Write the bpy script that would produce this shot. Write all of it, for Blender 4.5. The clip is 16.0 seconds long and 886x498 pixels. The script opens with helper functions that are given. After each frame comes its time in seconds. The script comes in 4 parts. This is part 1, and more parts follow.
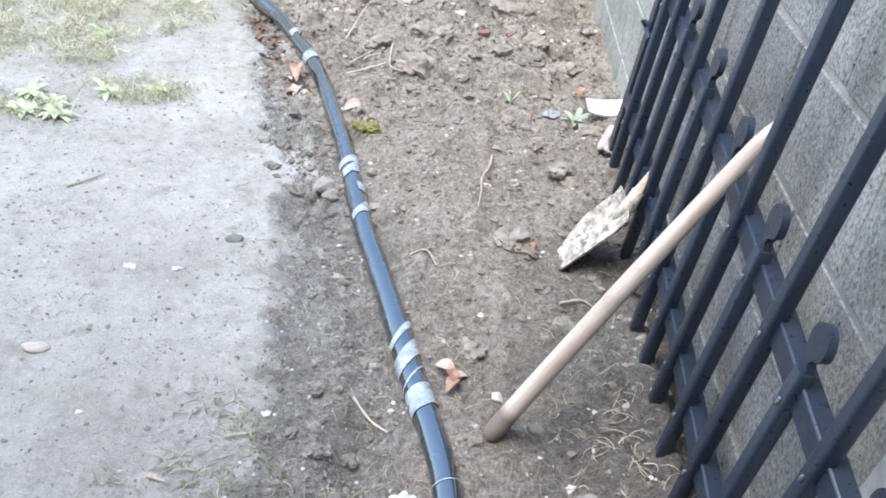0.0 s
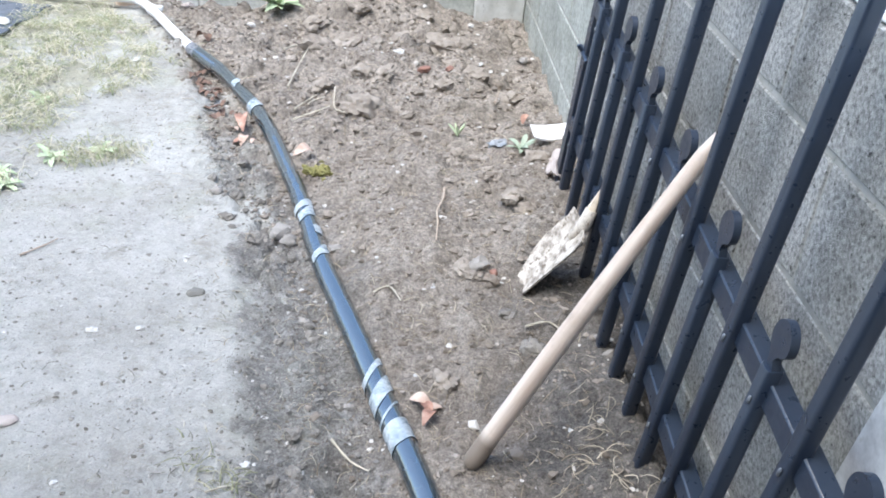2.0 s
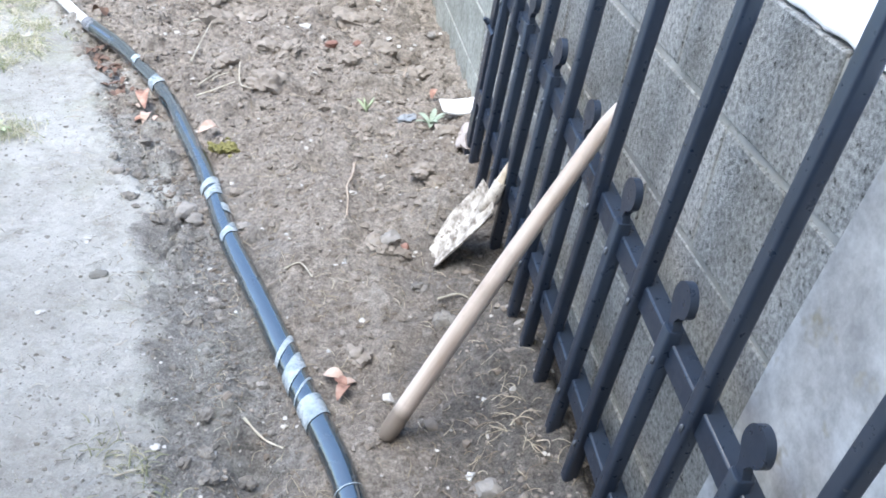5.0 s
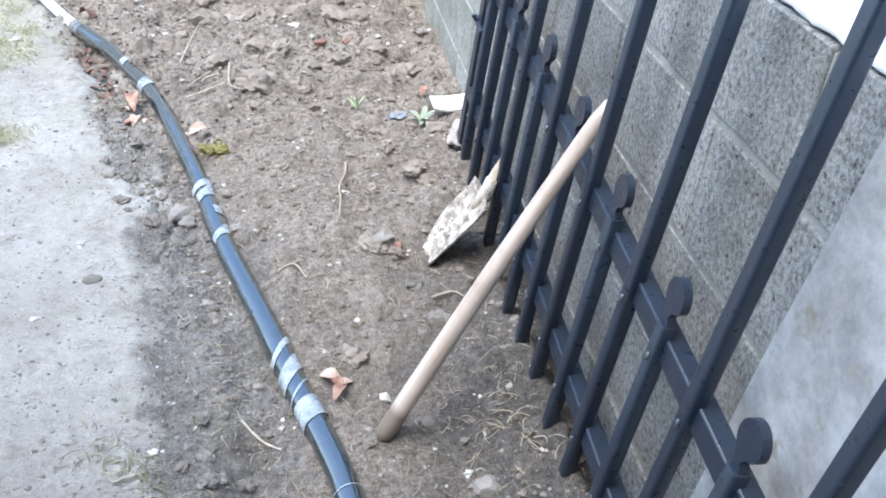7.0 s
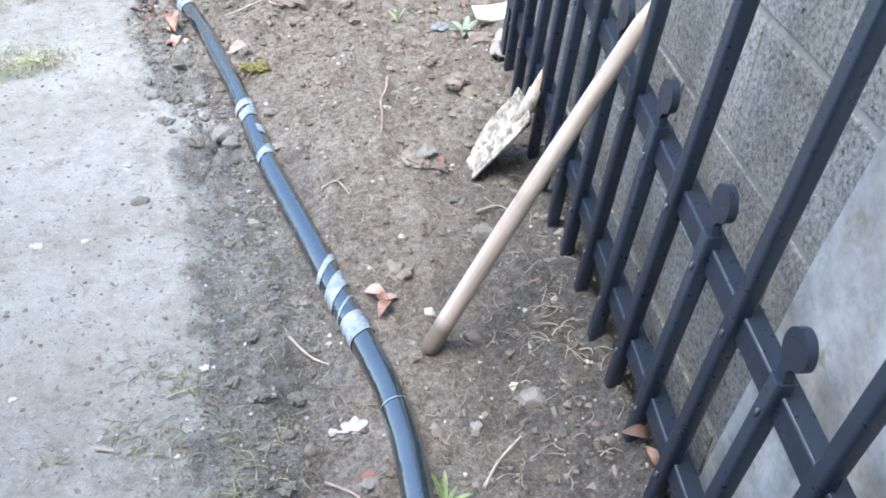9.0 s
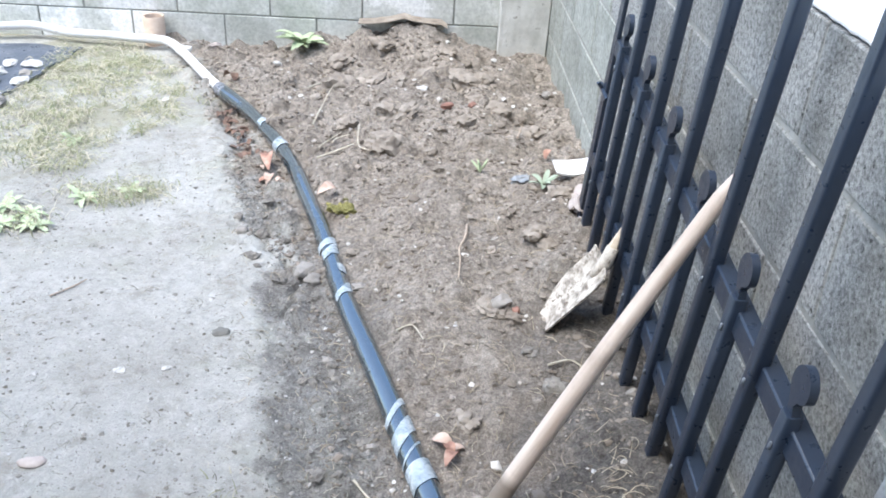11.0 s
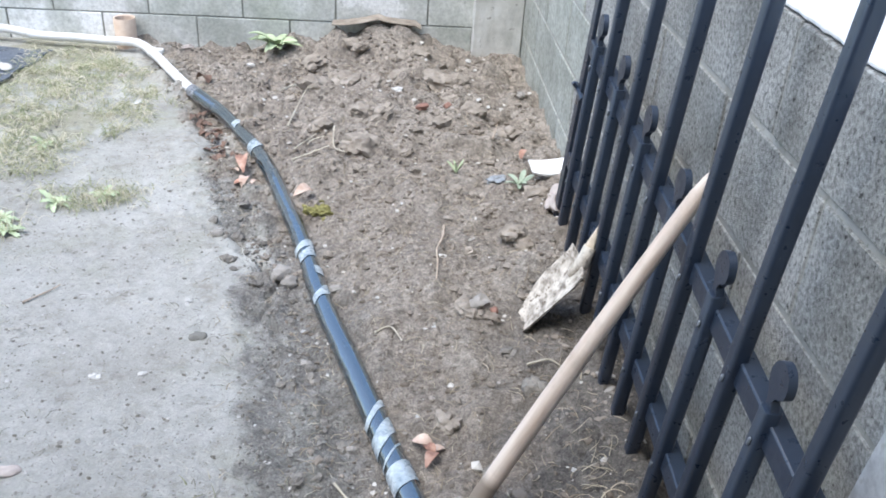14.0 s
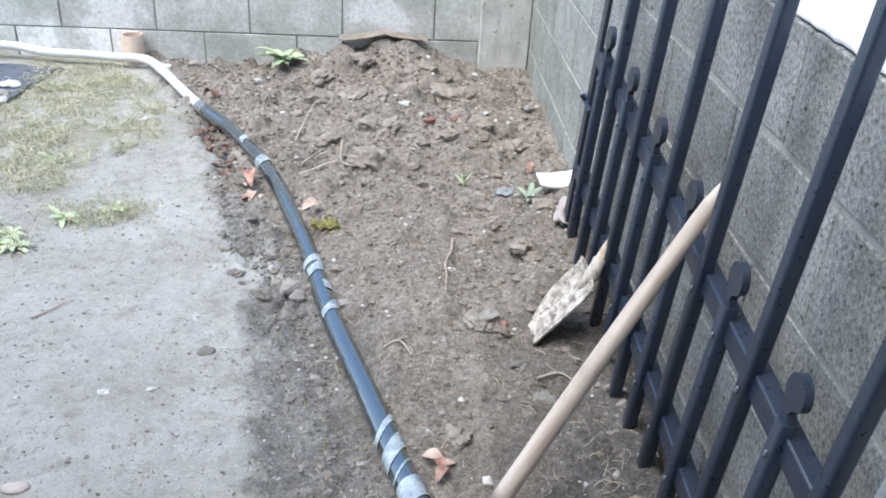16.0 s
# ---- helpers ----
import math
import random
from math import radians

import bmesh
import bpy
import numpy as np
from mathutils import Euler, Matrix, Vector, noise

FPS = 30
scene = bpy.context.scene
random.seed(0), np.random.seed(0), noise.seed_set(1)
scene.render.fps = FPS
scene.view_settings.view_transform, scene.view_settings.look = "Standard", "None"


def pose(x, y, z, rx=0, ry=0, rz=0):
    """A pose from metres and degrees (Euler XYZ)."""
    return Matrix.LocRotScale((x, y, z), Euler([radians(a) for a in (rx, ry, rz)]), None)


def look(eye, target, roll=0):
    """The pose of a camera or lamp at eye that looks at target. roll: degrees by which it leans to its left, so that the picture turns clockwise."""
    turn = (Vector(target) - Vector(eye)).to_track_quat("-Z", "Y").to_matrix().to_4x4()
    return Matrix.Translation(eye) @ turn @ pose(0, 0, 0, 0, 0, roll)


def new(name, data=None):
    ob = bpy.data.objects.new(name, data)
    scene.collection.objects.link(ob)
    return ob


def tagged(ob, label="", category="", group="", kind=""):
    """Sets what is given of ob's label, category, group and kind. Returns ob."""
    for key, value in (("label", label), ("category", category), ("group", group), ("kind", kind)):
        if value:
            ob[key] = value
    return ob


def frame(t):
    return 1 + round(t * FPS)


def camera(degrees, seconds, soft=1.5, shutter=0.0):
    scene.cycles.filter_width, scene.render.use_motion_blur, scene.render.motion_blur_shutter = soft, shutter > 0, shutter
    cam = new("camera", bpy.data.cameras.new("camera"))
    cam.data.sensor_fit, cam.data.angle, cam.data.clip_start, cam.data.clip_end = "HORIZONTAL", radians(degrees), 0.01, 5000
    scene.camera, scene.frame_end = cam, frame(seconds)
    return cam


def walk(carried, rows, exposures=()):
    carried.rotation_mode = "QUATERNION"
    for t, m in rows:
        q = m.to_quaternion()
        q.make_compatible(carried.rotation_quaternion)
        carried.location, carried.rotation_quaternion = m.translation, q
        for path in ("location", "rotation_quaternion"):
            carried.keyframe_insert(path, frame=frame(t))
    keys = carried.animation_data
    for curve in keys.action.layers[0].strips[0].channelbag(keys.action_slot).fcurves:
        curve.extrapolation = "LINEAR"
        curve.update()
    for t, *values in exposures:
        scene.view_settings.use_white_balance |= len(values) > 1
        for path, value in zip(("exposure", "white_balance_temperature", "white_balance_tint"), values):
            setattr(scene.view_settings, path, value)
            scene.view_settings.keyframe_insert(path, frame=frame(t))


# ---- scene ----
cam = camera(53.0, 16.0, soft=1.8)
PATH = [
    (0, (-0.651, 0.129, 1.353), (-0.6, 1.776, 0.22), 8.5),
    (0.5, (-0.658, 0.133, 1.356), (-0.63, 1.809, 0.263), 6.2),
    (1, (-0.664, 0.137, 1.349), (-0.693, 1.823, 0.274), 3.8),
    (1.5, (-0.668, 0.125, 1.352), (-0.626, 1.806, 0.27), 4.4),
    (2, (-0.674, 0.106, 1.361), (-0.523, 1.797, 0.304), 5.2),
    (2.5, (-0.677, 0.103, 1.355), (-0.473, 1.773, 0.274), 5.4),
    (3, (-0.675, 0.104, 1.351), (-0.446, 1.761, 0.254), 5.7),
    (3.5, (-0.673, 0.103, 1.351), (-0.427, 1.757, 0.253), 6.1),
    (4, (-0.666, 0.098, 1.352), (-0.382, 1.747, 0.257), 6.6),
    (4.5, (-0.664, 0.096, 1.353), (-0.351, 1.74, 0.258), 7.3),
    (5, (-0.664, 0.098, 1.353), (-0.322, 1.746, 0.273), 7.4),
    (7.3, (-0.666, 0.101, 1.364), (-0.31, 1.736, 0.269), 6.4),
    (7.5, (-0.657, 0.099, 1.351), (-0.314, 1.725, 0.238), 5.8),
    (8, (-0.641, 0.098, 1.352), (-0.277, 1.671, 0.172), 5.1),
    (8.5, (-0.636, 0.108, 1.346), (-0.324, 1.653, 0.114), 4.4),
    (9, (-0.641, 0.11, 1.349), (-0.405, 1.654, 0.1), 3.2),
    (9.5, (-0.64, 0.125, 1.371), (-0.586, 1.753, 0.21), 2.7),
    (9.7, (-0.652, 0.123, 1.383), (-0.638, 1.794, 0.285), 2.6),
    (11.8, (-0.665, 0.108, 1.394), (-0.53, 1.834, 0.392), 4.0),
    (12, (-0.668, 0.115, 1.394), (-0.529, 1.838, 0.388), 4.0),
    (12.5, (-0.669, 0.117, 1.39), (-0.533, 1.838, 0.381), 4.0),
    (13, (-0.67, 0.11, 1.391), (-0.555, 1.833, 0.382), 3.6),
    (13.5, (-0.666, 0.11, 1.391), (-0.539, 1.835, 0.386), 3.7),
    (14, (-0.665, 0.112, 1.392), (-0.525, 1.836, 0.388), 3.8),
    (14.5, (-0.667, 0.113, 1.391), (-0.519, 1.836, 0.387), 4.3),
    (15, (-0.67, 0.113, 1.392), (-0.53, 1.844, 0.401), 3.9),
    (15.5, (-0.673, 0.116, 1.39), (-0.543, 1.849, 0.401), 3.5),
    (16, (-0.671, 0.118, 1.385), (-0.546, 1.859, 0.408), 3.2),
]
walk(cam, [(t, look(eye, target, roll)) for t, eye, target, roll in PATH],
     exposures=[(0, 1.70, 6150, 7), (1.5, 1.61, 6150, 7), (3, 1.67, 6000, 7), (9, 1.68, 6000, 7), (9.5, 1.74, 6150, 7), (12, 1.51, 6150, 7), (16, 1.38, 6150, 7)])

# ---- world and light ----
world = bpy.data.worlds.new("sky")
scene.world = world
world.use_nodes = True
wn = world.node_tree
sky = wn.nodes.new("ShaderNodeTexSky")
sky.sky_type = "NISHITA"
sky.sun_disc = False
sky.sun_elevation = radians(67)
sky.sun_rotation = radians(236)
sky.air_density, sky.dust_density, sky.ozone_density = 1.0, 2.2, 1.5
wn.nodes["Background"].inputs["Strength"].default_value = 0.15
wn.links.new(sky.outputs["Color"], wn.nodes["Background"].inputs["Color"])
sun_data = bpy.data.lights.new("sun", "SUN")
sun_data.energy, sun_data.angle, sun_data.color = 1.25, radians(48), (1.0, 0.97, 0.93)
sun = new("sun", sun_data)
sun.matrix_world = look((-2.1, 0.8, 6.0), (0, 2.2, 0))

# ---- small helpers ----
RNG = np.random.default_rng(7)
rnd = random.Random(11)
LATTICE = RNG.random((256, 256))


def vnoise(x, y, seed=0):
    """Smooth value noise in 0..1 on arrays."""
    x, y = np.asarray(x, float) + seed * 17.3, np.asarray(y, float) + seed * 31.7
    i, j = np.floor(x).astype(int), np.floor(y).astype(int)
    u, v = x - i, y - j
    u, v = u * u * (3 - 2 * u), v * v * (3 - 2 * v)
    a, b = LATTICE[i % 256, j % 256], LATTICE[(i + 1) % 256, j % 256]
    c, d = LATTICE[i % 256, (j + 1) % 256], LATTICE[(i + 1) % 256, (j + 1) % 256]
    return (a * (1 - u) + b * u) * (1 - v) + (c * (1 - u) + d * u) * v


def smooth(a, b, x):
    t = np.clip((x - a) / (b - a), 0, 1)
    return t * t * (3 - 2 * t)


def edge_x(y):
    """Where the trodden ground breaks off towards the pipe."""
    return np.interp(y, [0.3, 1.1, 1.45, 1.65, 1.87, 2.07, 2.32, 2.56, 3.0, 3.6, 4.0, 4.5],
                     [-0.74, -0.75, -0.77, -0.79, -0.85, -0.91, -0.98, -1.08, -1.24, -1.46, -1.66, -1.9])


def pale_x(y):
    """Where the smooth pale crust of the trodden ground ends."""
    return np.interp(y, [0.9, 1.25, 1.5, 1.6, 1.72, 1.81, 1.94, 2.09, 2.2, 2.40, 2.52, 2.62, 2.98, 3.63, 4.5],
                     [-0.95, -0.92, -0.92, -0.945, -0.985, -0.965, -0.99, -1.055, -1.06, -1.04, -1.10, -1.18, -1.29, -1.51, -1.9])


def ground_form(x, y):
    """The large shape of the soil: a shallow trench, heaps, and soil banked at the gate's foot."""
    x, y = np.asarray(x, float), np.asarray(y, float)
    e = x - edge_x(y)
    z = 0.09 * np.exp(-((x + 0.48) / 0.32) ** 2 - ((y - 2.4) / 0.6) ** 2)
    z = z + 0.10 * np.exp(-((x + 0.62) / 0.5) ** 2 - ((y - 3.5) / 0.55) ** 2)
    z = z + 0.10 * np.exp(-((x + 0.72) / 0.38) ** 2 - ((y - 4.42) / 0.3) ** 2)
    z = z + 0.085 * np.exp(-((x + 0.06) / 0.17) ** 2) * (1 - 0.55 * np.exp(-((y - 1.85) / 0.22) ** 2)) * smooth(3.3, 2.6, y)
    z = z + 0.085 * np.exp(-((x + 0.235) / 0.09) ** 2 - ((y - 2.21) / 0.075) ** 2)
    z = z - 0.085 * np.exp(-((x + 0.725) / 0.055) ** 2 - ((y - 1.37) / 0.085) ** 2) - 0.045 * np.exp(-((x + 0.72) / 0.05) ** 2 - ((y - 1.10) / 0.06) ** 2)
    z = z - 0.13 * smooth(-0.10, -0.035, x) * smooth(1.75, 1.5, y)
    z = z + 0.030 * np.exp(-((x + 0.226) / 0.055) ** 2 - ((y - 1.632) / 0.05) ** 2) + 0.02 * np.exp(-((x + 0.36) / 0.06) ** 2 - ((y - 1.78) / 0.05) ** 2)
    crack = edge_x(y) - 0.02 + 0.03 * np.sin(y * 17) + 0.012 * np.sin(y * 61)
    z = z - 0.028 * np.exp(-((x - crack) / 0.009) ** 2) * smooth(1.95, 2.1, y) * smooth(2.75, 2.55, y)
    z = z - 0.05 * np.exp(-((x + 0.583) / 0.036) ** 2 - ((y - 2.50) / 0.04) ** 2)
    z = z - 0.022 * smooth(-0.02, 0.06, x - pale_x(y)) * smooth(0.04, -0.06, e) * smooth(3.6, 3.0, y)
    z = z - 0.04 * smooth(-0.05, 0.05, e) * np.exp(-(np.clip(e - 0.1, 0, None) / 0.1) ** 2) * smooth(3.9, 3.5, y)
    return z


def dug(x, y):
    """1 on the dug soil, 0 on the trodden ground."""
    return smooth(-0.10, 0.06, np.asarray(x, float) - edge_x(y) + 0.10 * (vnoise(np.asarray(x) * 7, np.asarray(y) * 7, 3) - 0.5))


def ground_z(x, y):
    x, y = np.asarray(x, float), np.asarray(y, float)
    d = dug(x, y)
    far = smooth(1.5, 3.6, y)
    rim = smooth(-0.24, -0.1, x - edge_x(y) + 0.3 * (vnoise(x * 4, y * 4, 9) - 0.5)) * (1 - d) * smooth(3.4, 2.6, y)
    big = np.abs(vnoise(x * 6, y * 6, 1) - 0.5) * 2
    clod = np.clip(vnoise(x * 13, y * 13, 2) - 0.5, 0, 1) * 2
    clod2 = np.clip(vnoise(x * 31, y * 31, 4) - 0.45, 0, 1) * 1.8
    fine = vnoise(x * 75, y * 75, 5) - 0.5
    finest = vnoise(x * 150, y * 150, 6) - 0.5
    knob = np.sqrt(np.clip(vnoise(x * 10 + 2 * vnoise(x * 5, y * 5, 21), y * 10, 22) - 0.52, 0, 1))
    rough = d * ((0.014 + 0.026 * far) * (big - 0.5) + (0.022 + 0.026 * far) * clod + (0.014 + 0.022 * far) * knob + 0.012 * clod2) + (0.003 + 0.005 * d + 0.006 * rim) * fine + (0.0012 + 0.0025 * d) * finest + 0.014 * rim * clod2
    soft = 0.012 * (vnoise(x * 2.2, y * 2.2, 8) - 0.5)
    return ground_form(x, y) + rough + soft


GRID_STEP = 0.01
GRID_X, GRID_Y = np.arange(-3.5, 0.5, GRID_STEP), np.arange(0.2, 5.0, GRID_STEP)
GRID_Z = ground_z(*np.meshgrid(GRID_X, GRID_Y))


def gz(x, y):
    """Height of the soil at one spot, between the points of a fine grid."""
    u = min(max((x - GRID_X[0]) / GRID_STEP, 0), len(GRID_X) - 1.001)
    v = min(max((y - GRID_Y[0]) / GRID_STEP, 0), len(GRID_Y) - 1.001)
    i, j = int(u), int(v)
    u, v = u - i, v - j
    return float((GRID_Z[j, i] * (1 - u) + GRID_Z[j, i + 1] * u) * (1 - v) + (GRID_Z[j + 1, i] * (1 - u) + GRID_Z[j + 1, i + 1] * u) * v)


def tree_of(mat):
    mat.use_nodes = True
    return mat.node_tree


def node(nt, kind, **values):
    n = nt.nodes.new(kind)
    for key, value in values.items():
        n.inputs[key.replace("_", " ")].default_value = value
    return n


def ramp(nt, source, stops):
    r = nt.nodes.new("ShaderNodeValToRGB")
    while len(r.color_ramp.elements) < len(stops):
        r.color_ramp.elements.new(0.5)
    for el, (p, c) in zip(r.color_ramp.elements, stops):
        el.position, el.color = p, (*c, 1)
    nt.links.new(source, r.inputs[0])
    return r.outputs[0]


def noise_tex(nt, scale, detail=4, rough=0.6, coords=None):
    n = node(nt, "ShaderNodeTexNoise", Scale=scale, Detail=detail, Roughness=rough)
    if coords is not None:
        nt.links.new(coords, n.inputs["Vector"])
    return n.outputs["Fac"]


def mix(nt, fac, a, b, kind="MIX"):
    m = nt.nodes.new("ShaderNodeMix")
    m.data_type, m.blend_type = "RGBA", kind
    for sock, val in ((m.inputs[0], fac), (m.inputs[6], a), (m.inputs[7], b)):
        if hasattr(val, "is_output"):
            nt.links.new(val, sock)
        elif isinstance(val, (int, float)):
            sock.default_value = val
        else:
            sock.default_value = (*val, 1)
    return m.outputs[2]


def surface(name, stops, scale=8, rough=0.8, bump=0.3, bump_scale=60, bump_size=0.004, metal=0.0, fleck=None, vary=0.0, spec=0.5, grain=None):
    """A worn, mottled surface: a colour ramp over broad noise, flecks of finer noise, relief, and a little change from piece to piece."""
    mat = bpy.data.materials.new(name)
    nt = tree_of(mat)
    bsdf = nt.nodes["Principled BSDF"]
    geo = nt.nodes.new("ShaderNodeNewGeometry").outputs["Position"]
    col = ramp(nt, noise_tex(nt, scale, 6, 0.65, geo), stops)
    if fleck:
        f_scale, f_col, f_lo, f_hi = fleck
        col = mix(nt, ramp(nt, noise_tex(nt, f_scale, 3, 0.7, geo), [(f_lo, (0, 0, 0)), (f_hi, (1, 1, 1))]), col, f_col)
    if grain:
        g_scale, g_lo, g_hi = grain
        col = mix(nt, 1.0, col, ramp(nt, noise_tex(nt, g_scale, 3, 0.75, geo), [(0.36, (g_lo,) * 3), (0.5, (1.0,) * 3), (0.64, (g_hi,) * 3)]), "MULTIPLY")
    if vary:
        info = nt.nodes.new("ShaderNodeObjectInfo").outputs["Random"]
        col = mix(nt, 1.0, col, ramp(nt, info, [(0, (1 - vary,) * 3), (1, (1 + vary,) * 3)]), "MULTIPLY")
    nt.links.new(col, bsdf.inputs["Base Color"])
    bsdf.inputs["Metallic"].default_value = metal
    bsdf.inputs["Specular IOR Level"].default_value = spec
    r = ramp(nt, noise_tex(nt, scale * 3, 4, 0.6, geo), [(0.3, (max(rough - 0.12, 0.05),) * 3), (0.7, (min(rough + 0.1, 1),) * 3)])
    nt.links.new(r, bsdf.inputs["Roughness"])
    if bump:
        b = node(nt, "ShaderNodeBump", Strength=bump, Distance=bump_size)
        nt.links.new(noise_tex(nt, bump_scale, 6, 0.7, geo), b.inputs["Height"])
        nt.links.new(b.outputs[0], bsdf.inputs["Normal"])
    return mat


# ---- materials ----
def soil_material():
    mat = bpy.data.materials.new("soil")
    nt = tree_of(mat)
    bsdf = nt.nodes["Principled BSDF"]
    geo = nt.nodes.new("ShaderNodeNewGeometry").outputs["Position"]
    zone = nt.nodes.new("ShaderNodeVertexColor")
    zone.layer_name = "zone"
    sep = nt.nodes.new("ShaderNodeSeparateColor")
    nt.links.new(zone.outputs["Color"], sep.inputs[0])
    broad, mid, fine = noise_tex(nt, 3.0, 5, 0.6, geo), noise_tex(nt, 24, 8, 0.75, geo), noise_tex(nt, 130, 6, 0.8, geo)
    pale = mix(nt, 0.5, ramp(nt, broad, [(0.34, (0.31, 0.295, 0.262)), (0.48, (0.425, 0.418, 0.386)), (0.64, (0.535, 0.532, 0.50))]),
               ramp(nt, mid, [(0.30, (0.27, 0.255, 0.222)), (0.44, (0.425, 0.418, 0.384)), (0.66, (0.545, 0.54, 0.505))]))
    pale = mix(nt, ramp(nt, noise_tex(nt, 2.1, 4, 0.6, geo), [(0.52, (0, 0, 0)), (0.66, (0.5, 0.5, 0.5))]), pale, (0.36, 0.365, 0.28))
    pale = mix(nt, ramp(nt, fine, [(0.57, (0, 0, 0)), (0.70, (0.6, 0.6, 0.6))]), pale, (0.235, 0.21, 0.178))
    patch = noise_tex(nt, 9, 7, 0.75, geo)
    pale = mix(nt, ramp(nt, patch, [(0.53, (0, 0, 0)), (0.66, (0.6, 0.6, 0.6))]), pale, (0.285, 0.262, 0.222))
    speck = noise_tex(nt, 48, 3, 0.7, geo)
    pale = mix(nt, ramp(nt, speck, [(0.62, (0, 0, 0)), (0.70, (0.75, 0.75, 0.75))]), pale, (0.20, 0.178, 0.148))
    pale = mix(nt, ramp(nt, speck, [(0.27, (0.7, 0.7, 0.7)), (0.34, (0, 0, 0))]), pale, (0.64, 0.635, 0.61))
    brown = mix(nt, 0.5, ramp(nt, broad, [(0.34, (0.195, 0.165, 0.136)), (0.5, (0.292, 0.255, 0.215)), (0.66, (0.375, 0.335, 0.289))]),
                ramp(nt, mid, [(0.32, (0.155, 0.130, 0.105)), (0.5, (0.278, 0.243, 0.207)), (0.68, (0.405, 0.364, 0.315))]))
    brown = mix(nt, ramp(nt, fine, [(0.62, (0, 0, 0)), (0.76, (0.842, 0.855, 0.864))]), brown, (0.382, 0.336, 0.282))
    brown = mix(nt, ramp(nt, fine, [(0.26, (0.4, 0.4, 0.4)), (0.40, (0, 0, 0))]), brown, (0.061, 0.047, 0.035))
    damp = mix(nt, 0.5, ramp(nt, mid, [(0.3, (0.085, 0.080, 0.074)), (0.5, (0.185, 0.176, 0.165)), (0.7, (0.30, 0.287, 0.270))]),
               ramp(nt, fine, [(0.3, (0.095, 0.088, 0.080)), (0.55, (0.20, 0.192, 0.18)), (0.72, (0.40, 0.39, 0.37))]))
    turf = mix(nt, 0.6, ramp(nt, mid, [(0.3, (0.24, 0.222, 0.165)), (0.7, (0.43, 0.405, 0.31))]),
               ramp(nt, fine, [(0.3, (0.18, 0.18, 0.115)), (0.7, (0.46, 0.44, 0.335))]))
    col = mix(nt, sep.outputs[0], pale, brown)
    col = mix(nt, sep.outputs[1], col, damp)
    col = mix(nt, sep.outputs[2], col, turf)
    # damp soil near the gate, with shade painted into its darker colour
    shaded_damp = mix(nt, 0.5, ramp(nt, mid, [(0.3, (0.055, 0.049, 0.044)), (0.7, (0.155, 0.143, 0.131))]), ramp(nt, fine, [(0.3, (0.058, 0.052, 0.046)), (0.72, (0.215, 0.204, 0.188))]))
    col = mix(nt, zone.outputs["Alpha"], col, shaded_damp)
    gritty = ramp(nt, noise_tex(nt, 230, 3, 0.8, geo), [(0.36, (0.66,) * 3), (0.5, (1.0,) * 3), (0.64, (1.35,) * 3)])
    coarse = ramp(nt, noise_tex(nt, 60, 4, 0.75, geo), [(0.34, (0.6,) * 3), (0.5, (1.0,) * 3), (0.66, (1.35,) * 3)])
    strong = mix(nt, sep.outputs[0], (0.22, 0.22, 0.22), (1, 1, 1))
    strong = mix(nt, sep.outputs[1], strong, (1, 1, 1))
    col = mix(nt, strong, col, mix(nt, 1.0, mix(nt, 1.0, col, gritty, "MULTIPLY"), coarse, "MULTIPLY"))
    nt.links.new(col, bsdf.inputs["Base Color"])
    bsdf.inputs["Roughness"].default_value = 0.92
    bsdf.inputs["Specular IOR Level"].default_value = 0.25
    b1 = node(nt, "ShaderNodeBump", Strength=0.9, Distance=0.012)
    nt.links.new(mid, b1.inputs["Height"])
    b2 = node(nt, "ShaderNodeBump", Strength=0.9, Distance=0.006)
    nt.links.new(fine, b2.inputs["Height"])
    nt.links.new(b1.outputs[0], b2.inputs["Normal"])
    nt.links.new(b2.outputs[0], bsdf.inputs["Normal"])
    return mat


SOIL = soil_material()
CLOD = surface("clod_soil", [(0.34, (0.185, 0.156, 0.128)), (0.5, (0.272, 0.238, 0.20)), (0.66, (0.355, 0.315, 0.27))], 14, 0.93, 0.7, 90, 0.004, fleck=(160, (0.308, 0.280, 0.236), 0.62, 0.75), spec=0.2)
DAMP_CLOD = surface("damp_clod", [(0.34, (0.12, 0.11, 0.096)), (0.5, (0.205, 0.19, 0.17)), (0.66, (0.286, 0.266, 0.234))], 22, 0.93, 0.7, 90, 0.004, spec=0.2)
BLOCK = surface("concrete_block", [(0.36, (0.245, 0.245, 0.23)), (0.5, (0.328, 0.328, 0.312)), (0.64, (0.41, 0.41, 0.392))], 5, 0.92, 0.9, 130, 0.006,
                fleck=(72, (0.085, 0.085, 0.078), 0.59, 0.68), vary=0.10, spec=0.2, grain=(105, 0.58, 1.35))
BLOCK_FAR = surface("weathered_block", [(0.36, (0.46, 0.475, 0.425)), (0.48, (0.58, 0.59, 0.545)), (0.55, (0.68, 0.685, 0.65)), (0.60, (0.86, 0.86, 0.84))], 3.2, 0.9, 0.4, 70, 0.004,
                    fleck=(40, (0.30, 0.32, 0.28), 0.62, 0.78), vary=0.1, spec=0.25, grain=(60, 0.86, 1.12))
BLOCK_MID = surface("algae_stained_block", [(0.34, (0.275, 0.286, 0.25)), (0.5, (0.355, 0.366, 0.33)), (0.66, (0.43, 0.44, 0.405))], 5, 0.92, 0.5, 62, 0.005, fleck=(30, (0.2, 0.215, 0.17), 0.6, 0.76), vary=0.1, spec=0.2, grain=(48, 0.75, 1.2))
